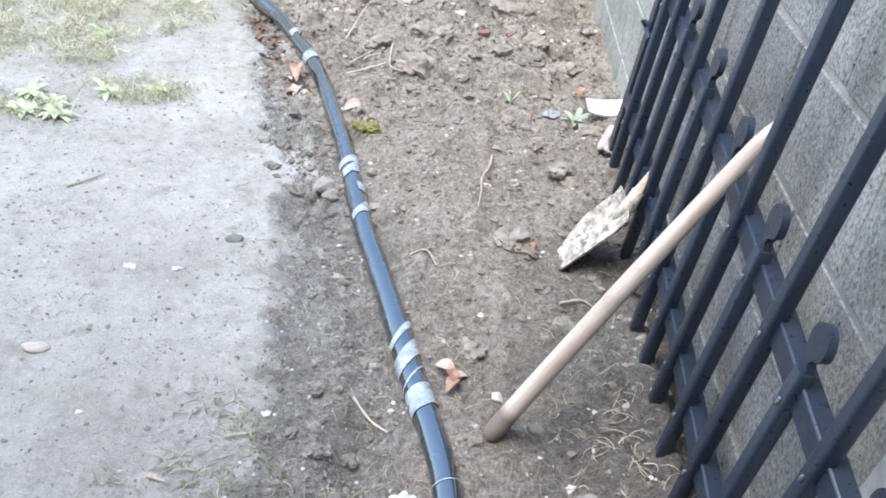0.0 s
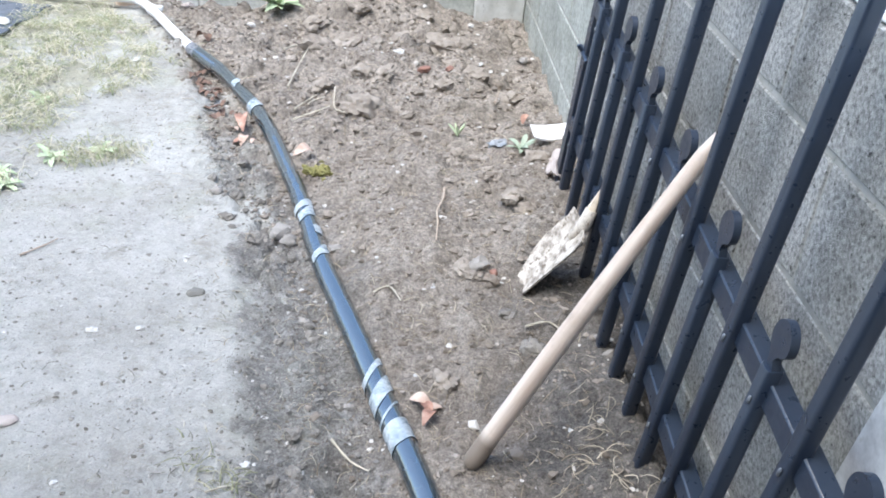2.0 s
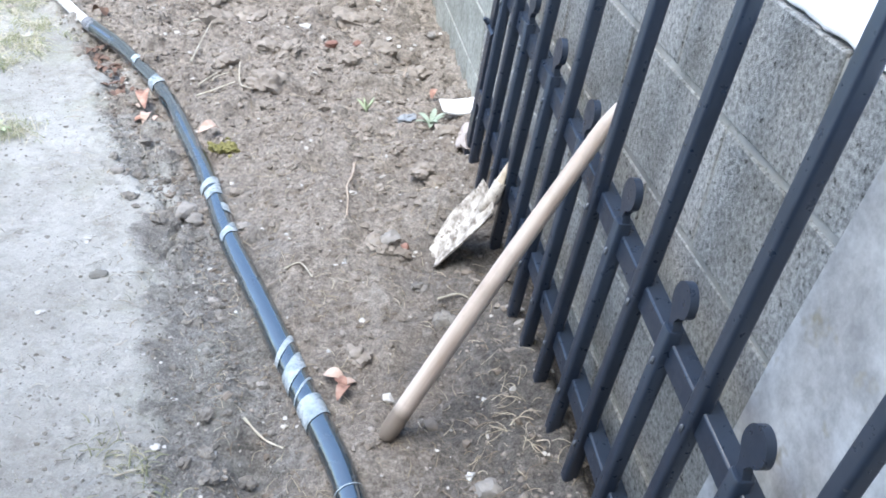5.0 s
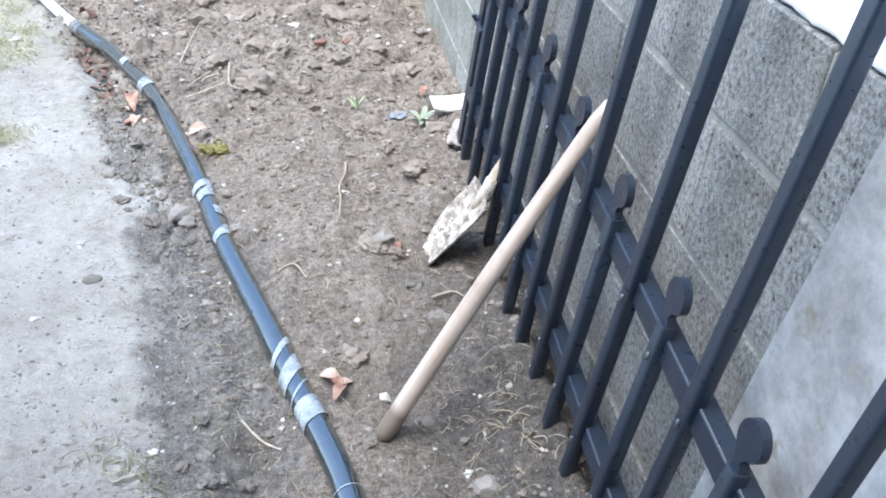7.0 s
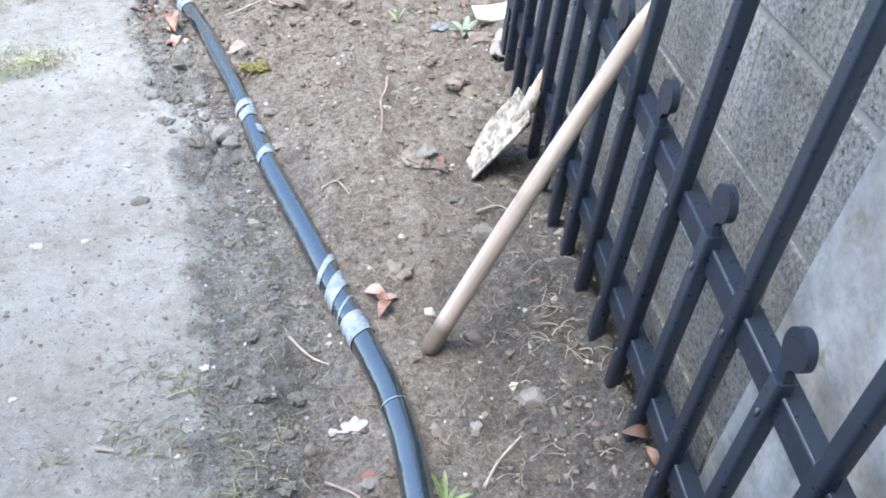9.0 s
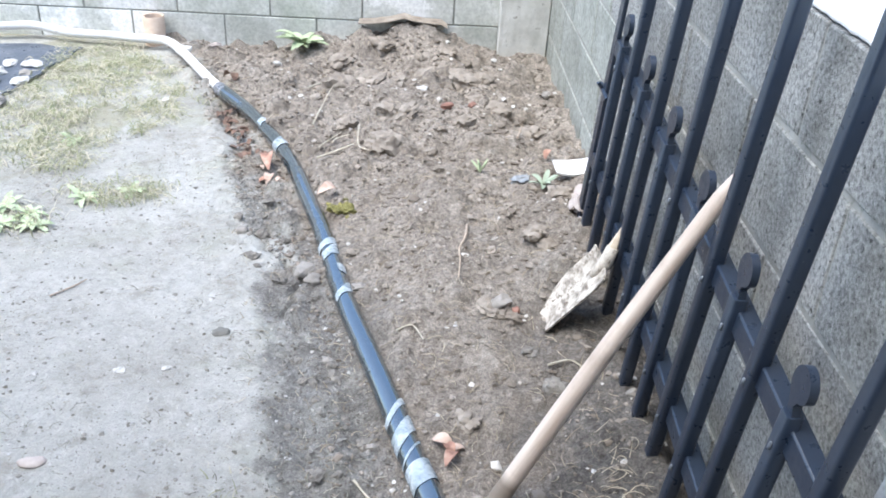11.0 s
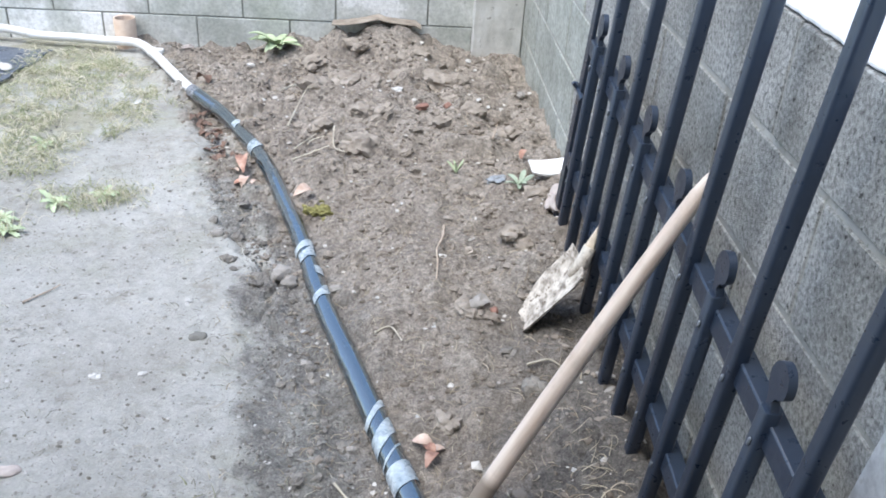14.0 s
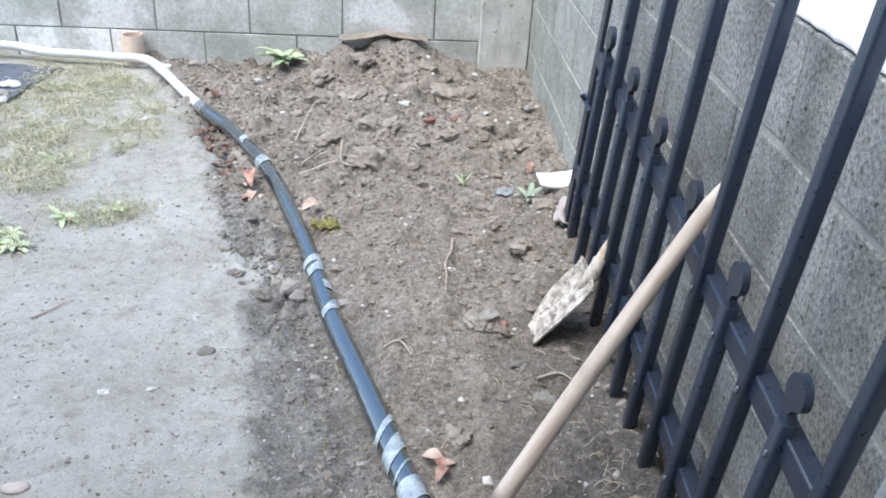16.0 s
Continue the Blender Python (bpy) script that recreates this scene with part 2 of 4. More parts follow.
MORTAR = surface("mortar", [(0.3, (0.314, 0.306, 0.272)), (0.7, (0.454, 0.445, 0.409))], 16, 0.93, 0.5, 150, 0.003, fleck=(60, (0.148, 0.166, 0.119), 0.6, 0.75), spec=0.2)
MORTAR_DARK = surface("dirty_mortar", [(0.3, (0.20, 0.205, 0.18)), (0.7, (0.34, 0.345, 0.31))], 16, 0.93, 0.5, 150, 0.003, spec=0.2)
LIMEWASH = surface("white_wall_top", [(0.3, (0.74, 0.74, 0.73)), (0.7, (0.86, 0.86, 0.85))], 14, 0.85, 0.5, 50, 0.004, fleck=(40, (0.45, 0.45, 0.43), 0.68, 0.76))
RENDER = surface("smooth_render", [(0.34, (0.370, 0.369, 0.365)), (0.5, (0.510, 0.512, 0.507)), (0.62, (0.598, 0.601, 0.596))], 4.5, 0.75, 0.45, 45, 0.003,
                 fleck=(14, (0.36, 0.335, 0.27), 0.57, 0.70), spec=0.35, grain=(30, 0.85, 1.12))
PIER_RENDER = surface("pier_render", [(0.3, (0.46, 0.46, 0.42)), (0.5, (0.60, 0.595, 0.555)), (0.7, (0.72, 0.715, 0.68))], 11, 0.9, 0.7, 40, 0.006,
                      fleck=(22, (0.27, 0.26, 0.22), 0.60, 0.7), spec=0.25)
# dark render for the unseen south wall, added to hold back light
SHADE_WALL = surface("shade_wall_render", [(0.3, (0.16, 0.155, 0.145)), (0.7, (0.24, 0.235, 0.22))], 9, 0.9, 0.5, 60, 0.004, spec=0.2)
PAINT = surface("dark_gate_paint", [(0.3, (0.016, 0.025, 0.044)), (0.6, (0.020, 0.031, 0.053)), (0.8, (0.030, 0.043, 0.071))], 18, 0.36, 0.15, 60, 0.0012, fleck=(42, (0.11, 0.11, 0.115), 0.73, 0.79), spec=0.7)
BARE = surface("chipped_metal", [(0.3, (0.07, 0.08, 0.095)), (0.7, (0.24, 0.26, 0.29))], 60, 0.5, 0.3, 120, 0.001, metal=0.3)
FOAM = surface("black_sleeve", [(0.3, (0.010, 0.021, 0.030)), (0.7, (0.018, 0.037, 0.049))], 12, 0.22, 0.2, 45, 0.0012, spec=0.8)
FOAM.node_tree.nodes["Principled BSDF"].inputs["Coat Weight"].default_value = 1.0
FOAM.node_tree.nodes["Principled BSDF"].inputs["Coat IOR"].default_value = 2.45
FOAM.node_tree.nodes["Principled BSDF"].inputs["Coat Roughness"].default_value = 0.09
TAPE = surface("silver_tape", [(0.35, (0.24, 0.29, 0.32)), (0.65, (0.50, 0.55, 0.575))], 25, 0.3, 0.3, 90, 0.001, metal=0.15)
COLLAR = surface("grey_tape", [(0.35, (0.13, 0.135, 0.15)), (0.65, (0.28, 0.285, 0.30))], 25, 0.45, 0.3, 90, 0.001)
PVC = surface("white_plastic", [(0.3, (0.66, 0.65, 0.63)), (0.7, (0.80, 0.79, 0.77))], 7, 0.45, 0.1, 40, 0.001, fleck=(18, (0.5, 0.46, 0.4), 0.62, 0.8))
TERRACOTTA = surface("terracotta", [(0.3, (0.60, 0.45, 0.34)), (0.7, (0.74, 0.61, 0.50))], 20, 0.85, 0.3, 80, 0.002)
STRAW = surface("dry_stem", [(0.3, (0.378, 0.333, 0.247)), (0.7, (0.588, 0.552, 0.468))], 30, 0.85, 0.2, 100, 0.001, vary=0.2)
TWIG = surface("twig_bark", [(0.3, (0.32, 0.25, 0.19)), (0.7, (0.50, 0.42, 0.34))], 40, 0.85, 0.4, 120, 0.001)
LEAF_DRY = surface("dry_leaf", [(0.38, (0.22, 0.115, 0.08)), (0.5, (0.37, 0.205, 0.145)), (0.62, (0.46, 0.31, 0.24))], 25, 0.7, 0.3, 90, 0.001, vary=0.15)
LEAF_PALE = surface("pale_leaf", [(0.35, (0.42, 0.29, 0.22)), (0.65, (0.62, 0.50, 0.42))], 25, 0.7, 0.3, 90, 0.001)
LEAF_BROWN = surface("brown_leaf", [(0.35, (0.085, 0.05, 0.035)), (0.65, (0.22, 0.135, 0.095))], 25, 0.7, 0.3, 90, 0.001, vary=0.2)
LEAF_GREEN = surface("green_leaf", [(0.3, (0.149, 0.221, 0.078)), (0.7, (0.333, 0.399, 0.192))], 25, 0.6, 0.2, 90, 0.001, vary=0.15)
LEAF_LIGHT = surface("light_green_leaf", [(0.3, (0.34, 0.42, 0.235)), (0.7, (0.55, 0.62, 0.42))], 25, 0.6, 0.2, 90, 0.001)
LEAF_GREY = surface("grey_green_leaf", [(0.3, (0.24, 0.30, 0.21)), (0.7, (0.42, 0.48, 0.38))], 25, 0.6, 0.2, 90, 0.001)
MOSS = surface("moss", [(0.3, (0.13, 0.13, 0.05)), (0.7, (0.30, 0.27, 0.11))], 60, 0.95, 0.6, 150, 0.003, spec=0.1)
STONE = surface("grey_stone", [(0.3, (0.20, 0.185, 0.165)), (0.7, (0.36, 0.335, 0.305))], 25, 0.85, 0.4, 100, 0.002, vary=0.15)
DULL = surface("dull_stone", [(0.3, (0.15, 0.145, 0.13)), (0.7, (0.22, 0.215, 0.195))], 40, 0.95, 0.4, 100, 0.001, spec=0.1)
PINK = surface("pinkish_stone", [(0.3, (0.36, 0.31, 0.28)), (0.7, (0.47, 0.42, 0.39))], 40, 0.9, 0.4, 100, 0.001, spec=0.2)
CHALK = surface("white_chip", [(0.3, (0.42, 0.41, 0.385)), (0.7, (0.62, 0.61, 0.59))], 40, 0.8, 0.3, 100, 0.001)
BRICK = surface("red_brick_bit", [(0.3, (0.20, 0.095, 0.07)), (0.7, (0.32, 0.185, 0.145))], 30, 0.9, 0.5, 100, 0.002)
CERAMIC = surface("glazed_white", [(0.3, (0.80, 0.79, 0.76)), (0.7, (0.86, 0.85, 0.83))], 6, 0.3, 0.05, 30, 0.001)
SHEET = surface("wet_sheet", [(0.3, (0.045, 0.06, 0.085)), (0.7, (0.13, 0.15, 0.19))], 6, 0.35, 0.4, 30, 0.004, fleck=(30, (0.25, 0.26, 0.27), 0.62, 0.75))
CARD_AT = (-2.07, 2.61)
CARD = surface("weathered_board", [(0.35, (0.20, 0.165, 0.13)), (0.65, (0.40, 0.35, 0.29))], 12, 0.85, 0.4, 70, 0.002)


def wood_material(name, stops, rough, axis_scale):
    mat = bpy.data.materials.new(name)
    nt = tree_of(mat)
    bsdf = nt.nodes["Principled BSDF"]
    co = nt.nodes.new("ShaderNodeTexCoord").outputs["Object"]
    mp = nt.nodes.new("ShaderNodeMapping")
    mp.inputs["Scale"].default_value = axis_scale
    nt.links.new(co, mp.inputs["Vector"])
    grain = noise_tex(nt, 6, 6, 0.6, mp.outputs[0])
    dirt = noise_tex(nt, 9, 5, 0.6, co)
    col = ramp(nt, grain, stops)
    col = mix(nt, ramp(nt, dirt, [(0.50, (0, 0, 0)), (0.68, (0.5, 0.5, 0.5))]), col, (0.30, 0.24, 0.185))
    # the lower hand's breadth is grey with soil
    sep = nt.nodes.new("ShaderNodeSeparateXYZ")
    nt.links.new(co, sep.inputs[0])
    col = mix(nt, ramp(nt, sep.outputs[2], [(0.062, (0.9, 0.9, 0.9)), (0.088, (0, 0, 0))]), col, (0.185, 0.15, 0.118))
    nt.links.new(col, bsdf.inputs["Base Color"])
    bsdf.inputs["Roughness"].default_value = rough
    b = node(nt, "ShaderNodeBump", Strength=0.25, Distance=0.002)
    nt.links.new(grain, b.inputs["Height"])
    nt.links.new(b.outputs[0], bsdf.inputs["Normal"])
    return mat


ASH = wood_material("ash_wood", [(0.3, (0.45, 0.36, 0.29)), (0.5, (0.57, 0.48, 0.405)), (0.72, (0.66, 0.585, 0.51))], 0.55, (9, 9, 0.7))
SPLINTER = surface("splintered_wood", [(0.3, (0.50, 0.42, 0.31)), (0.7, (0.70, 0.62, 0.50))], 40, 0.8, 0.4, 130, 0.001)


def blade_material():
    mat = surface("muddy_steel", [(0.34, (0.15, 0.125, 0.10)), (0.46, (0.40, 0.355, 0.30)), (0.56, (0.60, 0.55, 0.48)), (0.75, (0.70, 0.655, 0.58))], 30, 0.75, 0.7, 70, 0.003,
                  fleck=(55, (0.12, 0.09, 0.06), 0.58, 0.68))
    return mat


MUDDY = blade_material()


# ---- mesh helpers ----
def mesh_of(name, bm, mat, flat=False):
    me = bpy.data.meshes.new(name)
    bmesh.ops.recalc_face_normals(bm, faces=bm.faces)
    bm.to_mesh(me)
    bm.free()
    me.materials.append(mat)
    if not flat:
        me.polygons.foreach_set("use_smooth", [True] * len(me.polygons))
        me.set_sharp_from_angle(angle=radians(40))
    return me


def part(name, bm, mat, parent=None, label="", m=None):
    ob = new(name, mesh_of(name, bm, mat))
    ob.parent = parent
    if m is not None:
        ob.matrix_basis = m
    return tagged(ob, label=label)


def box(bm, size, at=(0, 0, 0), bevel=0.0, turn=None):
    made = bmesh.ops.create_cube(bm, size=1.0)["verts"]
    bmesh.ops.scale(bm, vec=size, verts=made)
    if bevel:
        edges = list({e for v in made for e in v.link_edges})
        got = bmesh.ops.bevel(bm, geom=edges, offset=bevel, segments=1, affect="EDGES", profile=0.5)
        made = list({v for f in got["faces"] for v in f.verts} | {v for v in made if v.is_valid})
    if turn is not None:
        bmesh.ops.transform(bm, matrix=turn, verts=made)
    bmesh.ops.translate(bm, vec=at, verts=made)
    return made


def frame_along(d, up=Vector((0, 0, 1))):
    d = Vector(d).normalized()
    side = d.cross(up)
    if side.length < 1e-4:
        side = d.cross(Vector((0, 1, 0)))
    side.normalize()
    return side, side.cross(d)


def tube(bm, pts, radii, sides=14, caps=True, wobble=0.0):
    """A tube of varying thickness along points."""
    pts = [Vector(p) for p in pts]
    rings = []
    for i, p in enumerate(pts):
        d = pts[min(i + 1, len(pts) - 1)] - pts[max(i - 1, 0)]
        a, b = frame_along(d)
        r = radii[i] if hasattr(radii, "__len__") else radii
        ring = []
        for k in range(sides):
            t = 2 * math.pi * k / sides
            rr = r * (1 + wobble * (rnd.random() - 0.5))
            ring.append(bm.verts.new(p + a * math.cos(t) * rr + b * math.sin(t) * rr))
        rings.append(ring)
    for r0, r1 in zip(rings, rings[1:]):
        for k in range(sides):
            bm.faces.new((r0[k], r0[(k + 1) % sides], r1[(k + 1) % sides], r1[k]))
    if caps:
        bm.faces.new(rings[0][::-1])
        bm.faces.new(rings[-1])
    return rings


def spline(pts, n):
    """Catmull-Rom through points, n steps a span."""
    pts = [Vector(p) for p in pts]
    out = []
    for i in range(len(pts) - 1):
        p0, p1, p2, p3 = pts[max(i - 1, 0)], pts[i], pts[i + 1], pts[min(i + 2, len(pts) - 1)]
        for k in range(n):
            t = k / n
            out.append(0.5 * ((2 * p1) + (p2 - p0) * t + (2 * p0 - 5 * p1 + 4 * p2 - p3) * t * t + (3 * p1 - p0 - 3 * p2 + p3) * t ** 3))
    return out + [pts[-1]]


def lump(bm, size, seed=0, rough=0.25, sub=2, at=(0, 0, 0), turn=None):
    """An uneven stone or clod."""
    made = bmesh.ops.create_icosphere(bm, subdivisions=sub, radius=1.0)["verts"]
    for v in made:
        p = v.co * 1.3 + Vector((seed * 3.1, seed * 1.7, seed * 0.9))
        k = 1 + rough * 2 * noise.noise(p) + rough * noise.noise(p * 2.3)
        v.co = Vector((v.co.x * size[0] * k, v.co.y * size[1] * k, v.co.z * size[2] * k))
    if turn is not None:
        bmesh.ops.transform(bm, matrix=turn, verts=made)
    bmesh.ops.translate(bm, vec=at, verts=made)


def leaf_blade(bm, length, width, lift=0.3, curl=0.2, m=Matrix(), lobes=0, steps=7, thick=0.0008):
    """One leaf from its stalk along +y, cupped and bent, with some thickness."""
    top, low = [], []
    for i in range(steps + 1):
        t = i / steps
        w = width * math.sin(math.pi * min(1, t * 0.93 + 0.06)) ** 0.8 * (1 + (0.28 * math.sin(t * lobes * 2 * math.pi) if lobes else 0)) * 0.5 + 0.0006
        y = length * t
        z = lift * length * t - curl * length * t * t
        for rows, dz in ((top, thick), (low, -thick)):
            rows.append([bm.verts.new(m @ Vector((-w, y, z + 0.35 * w + dz))), bm.verts.new(m @ Vector((0, y, z + dz))), bm.verts.new(m @ Vector((w, y, z + 0.35 * w + dz)))])
    for i in range(steps):
        for k in range(2):
            bm.faces.new((top[i][k], top[i][k + 1], top[i + 1][k + 1], top[i + 1][k]))
            bm.faces.new((low[i][k + 1], low[i][k], low[i + 1][k], low[i + 1][k + 1]))
        for k in (0, 2):
            bm.faces.new((top[i][k], top[i + 1][k], low[i + 1][k], low[i][k]))


# ---- ground ----
def build_ground():
    xs = np.concatenate([[-900, -60, -12, -6, -4.2], np.arange(-3.3, -1.9, 0.02), np.arange(-1.9, 0.25, 0.0085), [0.6, 1.5, 5, 60, 900]])
    ys = np.concatenate([[-900, -60, -10, -3, -1, -0.2], np.arange(0.3, 0.9, 0.03), np.arange(0.9, 3.2, 0.0085), np.arange(3.2, 4.75, 0.012), [5.5, 8, 20, 80, 900]])
    X, Y = np.meshgrid(xs, ys)
    Z = ground_z(X, Y)
    nx, ny = len(xs), len(ys)
    idx = np.arange(nx * ny).reshape(ny, nx)
    quads = np.stack([idx[:-1, :-1], idx[:-1, 1:], idx[1:, 1:], idx[1:, :-1]], -1).reshape(-1, 4)
    me = bpy.data.meshes.new("ground")
    me.vertices.add(nx * ny)
    me.vertices.foreach_set("co", np.stack([X, Y, Z], -1).ravel())
    me.loops.add(quads.size)
    me.loops.foreach_set("vertex_index", quads.ravel())
    me.polygons.add(len(quads))
    me.polygons.foreach_set("loop_start", np.arange(0, quads.size, 4))
    me.polygons.foreach_set("use_smooth", np.ones(len(quads), bool))
    me.update()
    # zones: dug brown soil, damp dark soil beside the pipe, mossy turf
    e = X - edge_x(Y)
    n1, n2 = vnoise(X * 5, Y * 5, 11), vnoise(X * 16, Y * 16, 12)
    n3 = vnoise(X * 48, Y * 48, 13)
    wob = 0.16 * (n1 - 0.5) + 0.13 * (n2 - 0.5) + 0.10 * (n3 - 0.5)
    brown = smooth(-0.08, 0.10, e + wob)
    ep = X - pale_x(Y)
    damp = smooth(-0.035, 0.045, ep + 0.55 * wob) * smooth(0.24, 0.02, e + wob) * smooth(3.5, 2.0, Y) * (0.52 + 0.4 * n2)
    # alpha mask: damp ground plus painted shade towards the gate and wall
    damp_shade = smooth(-0.52, -0.18, X + 0.2 * (n2 - 0.5)) * smooth(2.6, 1.65, Y + 0.35 * (n1 - 0.5)) * (0.72 + 0.28 * n3)
    damp = np.maximum(damp, smooth(1.52, 1.22, Y + 0.35 * (n1 - 0.5) + 0.12 * (n2 - 0.5)) * smooth(0.2, 0.0, e) * (0.05 + 0.42 * n3 * n2 + 0.10 * n1))
    turf_line = 3.62 + 1.35 * np.clip(X + 1.57, -0.9, 0.3)
    turf = smooth(-0.15, 0.35, (Y - turf_line) + 0.7 * (n1 - 0.5) + 0.5 * (n2 - 0.5)) * smooth(-0.05, -0.2, e) * 0.85
    turf = np.maximum(turf, smooth(-1.78, -2.1, X + 0.4 * (n1 - 0.5)) * 0.55)
    turf = turf * (0.1 + 0.9 * smooth(0.38, 0.62, 0.45 * n1 + 0.35 * n2 + 0.2 * n3))
    cols = np.stack([brown, damp, turf, damp_shade], -1).reshape(-1, 4)
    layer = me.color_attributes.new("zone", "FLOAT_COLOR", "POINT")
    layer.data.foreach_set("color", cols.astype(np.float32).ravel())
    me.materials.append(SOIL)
    return tagged(new("ground", me), "bare trodden garden soil beside freshly dug brown earth", "ground", kind="structure")


build_ground()

# ---- block walls ----
COURSES = [(-0.305, -0.08), (-0.08, 0.145), (0.145, 0.37), (0.37, 0.595), (0.595, 0.82), (0.82, 1.03)]
JOINT = 0.014
WALL_END = 4.42


def block_mesh(name, length, height, depth, mat, seed):
    bm = bmesh.new()
    box(bm, (depth, length - 0.010, height - JOINT), bevel=0.0025)
    return mesh_of(name, bm, mat, flat=True)


def wall_east():
    """Right-hand wall in the plane x = 0, laid in stretcher bond."""
    bm = bmesh.new()
    box(bm, (0.19, 7.0, 1.315), (0.0985, 1.1, 0.3575))
    wall = tagged(new("wall_east", mesh_of("wall_east", bm, MORTAR)), "grey concrete block wall with pale mortar joints", "wall", kind="structure")
    bm = bmesh.new()
    made = box(bm, (0.225, 6.9, 0.010), (0.1145, 1.1, 1.031), bevel=0.003)
    bmesh.ops.subdivide_edges(bm, edges=[e for e in bm.edges if e.calc_length() > 1], cuts=400)
    for v in bm.verts:
        if v.co.x < 0.05:
            v.co.x += 0.006 * noise.noise(Vector((v.co.y * 22, 3, v.co.z * 9))) + 0.007 * noise.noise(Vector((v.co.y * 90, 8, 0))) + 0.004
            v.co.z += 0.004 * noise.noise(Vector((v.co.y * 17, 1, 0)))
    part("wall_top", bm, LIMEWASH, wall, "white limewashed wall top with ragged edge")
    shared = {}
    for c, (z0, z1) in enumerate(COURSES):
        start = 1.50 + (0.0 if (len(COURSES) - 1 - c) % 2 == 0 else 0.225)
        y = start - 0.45 * 9
        while y < WALL_END:
            a, b = max(y, -2.35), min(y + 0.45, WALL_END)
            if b - a > 0.05:
                stained = a > 2.75
                key = (round(b - a, 3), round(z1 - z0, 3), stained)
                if key not in shared:
                    shared[key] = block_mesh("block", b - a, z1 - z0, 0.10, BLOCK_MID if stained else BLOCK, c)
                ob = new("block", shared[key])
                ob.parent = wall
                ob.location = (0.0495 + rnd.uniform(-0.0015, 0.0015), (a + b) / 2, (z0 + z1) / 2)
            y += 0.45
    return wall


def wall_north():
    bm = bmesh.new()
    box(bm, (5.6, 0.19, 1.315), (-2.62, WALL_END + 0.099, 0.3575))
    wall = tagged(new("wall_north", mesh_of("wall_north", bm, MORTAR_DARK)), "weathered grey-green block wall with patches of old white paint", "wall", kind="structure")
    shared = {}
    for c, (z0, z1) in enumerate(COURSES):
        start = -0.465 + (0.0 if c % 2 == 0 else 0.2225)
        x = start - 0.445 * 11
        while x < 0.17:
            a, b = x, min(x + 0.445, 0.17)
            if b - a > 0.04:
                key = (round(b - a, 3), round(z1 - z0, 3))
                if key not in shared:
                    bm = bmesh.new()
                    box(bm, (b - a - 0.008, 0.10, z1 - z0 - 0.007), bevel=0.002)
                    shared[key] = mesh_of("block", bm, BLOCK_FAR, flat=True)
                ob = new("block", shared[key])
                ob.parent = wall
                ob.location = ((a + b) / 2, WALL_END + 0.0495 + rnd.uniform(-0.002, 0.002), (z0 + z1) / 2)
            x += 0.445
    return wall


def wall_south():
    """A plain unseen wall added behind the camera to shade the near ground."""
    bm = bmesh.new()
    box(bm, (7.5, 0.25, 5.3), (-3.775, -0.95, 2.45))
    tagged(part("wall_south", bm, SHADE_WALL), "plain unseen wall added to shade the near ground", "wall", kind="structure")


def corner_pier():
    bm = bmesh.new()
    box(bm, (0.243, 0.06, 1.25), (-0.1245, WALL_END - 0.0295, 0.42), bevel=0.006)
    bmesh.ops.subdivide_edges(bm, edges=[e for e in bm.edges if e.calc_length() > 0.1], cuts=24, use_grid_fill=True)
    for v in bm.verts:
        v.co.y += 0.006 * noise.noise(v.co * 18) + 0.003 * noise.noise(v.co * 55)
    tagged(part("pier_1", bm, PIER_RENDER), "rough rendered pier in the wall corner", "pier", kind="structure")


def render_panel():
    """Smooth pale render on the near part of the right-hand wall; its edge runs a little out of plumb."""
    bm = bmesh.new()
    outline = [(-2.3, -0.3), (1.085, -0.3), (1.036, 0.0), (0.990, 0.33), (0.952, 0.62), (0.920, 0.81), (0.887, 1.042), (-2.3, 1.042)]
    front = [bm.verts.new((-0.016, y, z)) for y, z in outline]
    back = [bm.verts.new((-0.002, y, z)) for y, z in outline]
    bm.faces.new(front)
    bm.faces.new(back[::-1])
    for i in range(len(outline)):
        j = (i + 1) % len(outline)
        bm.faces.new((front[i], back[i], back[j], front[j]))
    bmesh.ops.bevel(bm, geom=[e for e in bm.edges], offset=0.003, segments=2, affect="EDGES")
    tagged(part("render_coat", bm, RENDER), "smooth pale render coat on the block wall, stained", "render", kind="structure")


# ---- iron gate ----
FIN = Vector((-0.100, 1.3287, 0.6533))
STEP = Vector((0.0, -0.2636, -0.0234))
RISE = Vector((0.035, -0.0884, 0.9955)).normalized()
ALONG = STEP.normalized()
RISE = (RISE - ALONG * RISE.dot(ALONG)).normalized()
FACE = ALONG.cross(RISE).normalized()
if FACE.x > 0:
    FACE = -FACE
GATE = Matrix((( *ALONG, 0), ( *RISE, 0), (*FACE, 0), (0, 0, 0, 1))).transposed()
GATE = Matrix.Translation(FIN) @ GATE
BAR = 0.0285


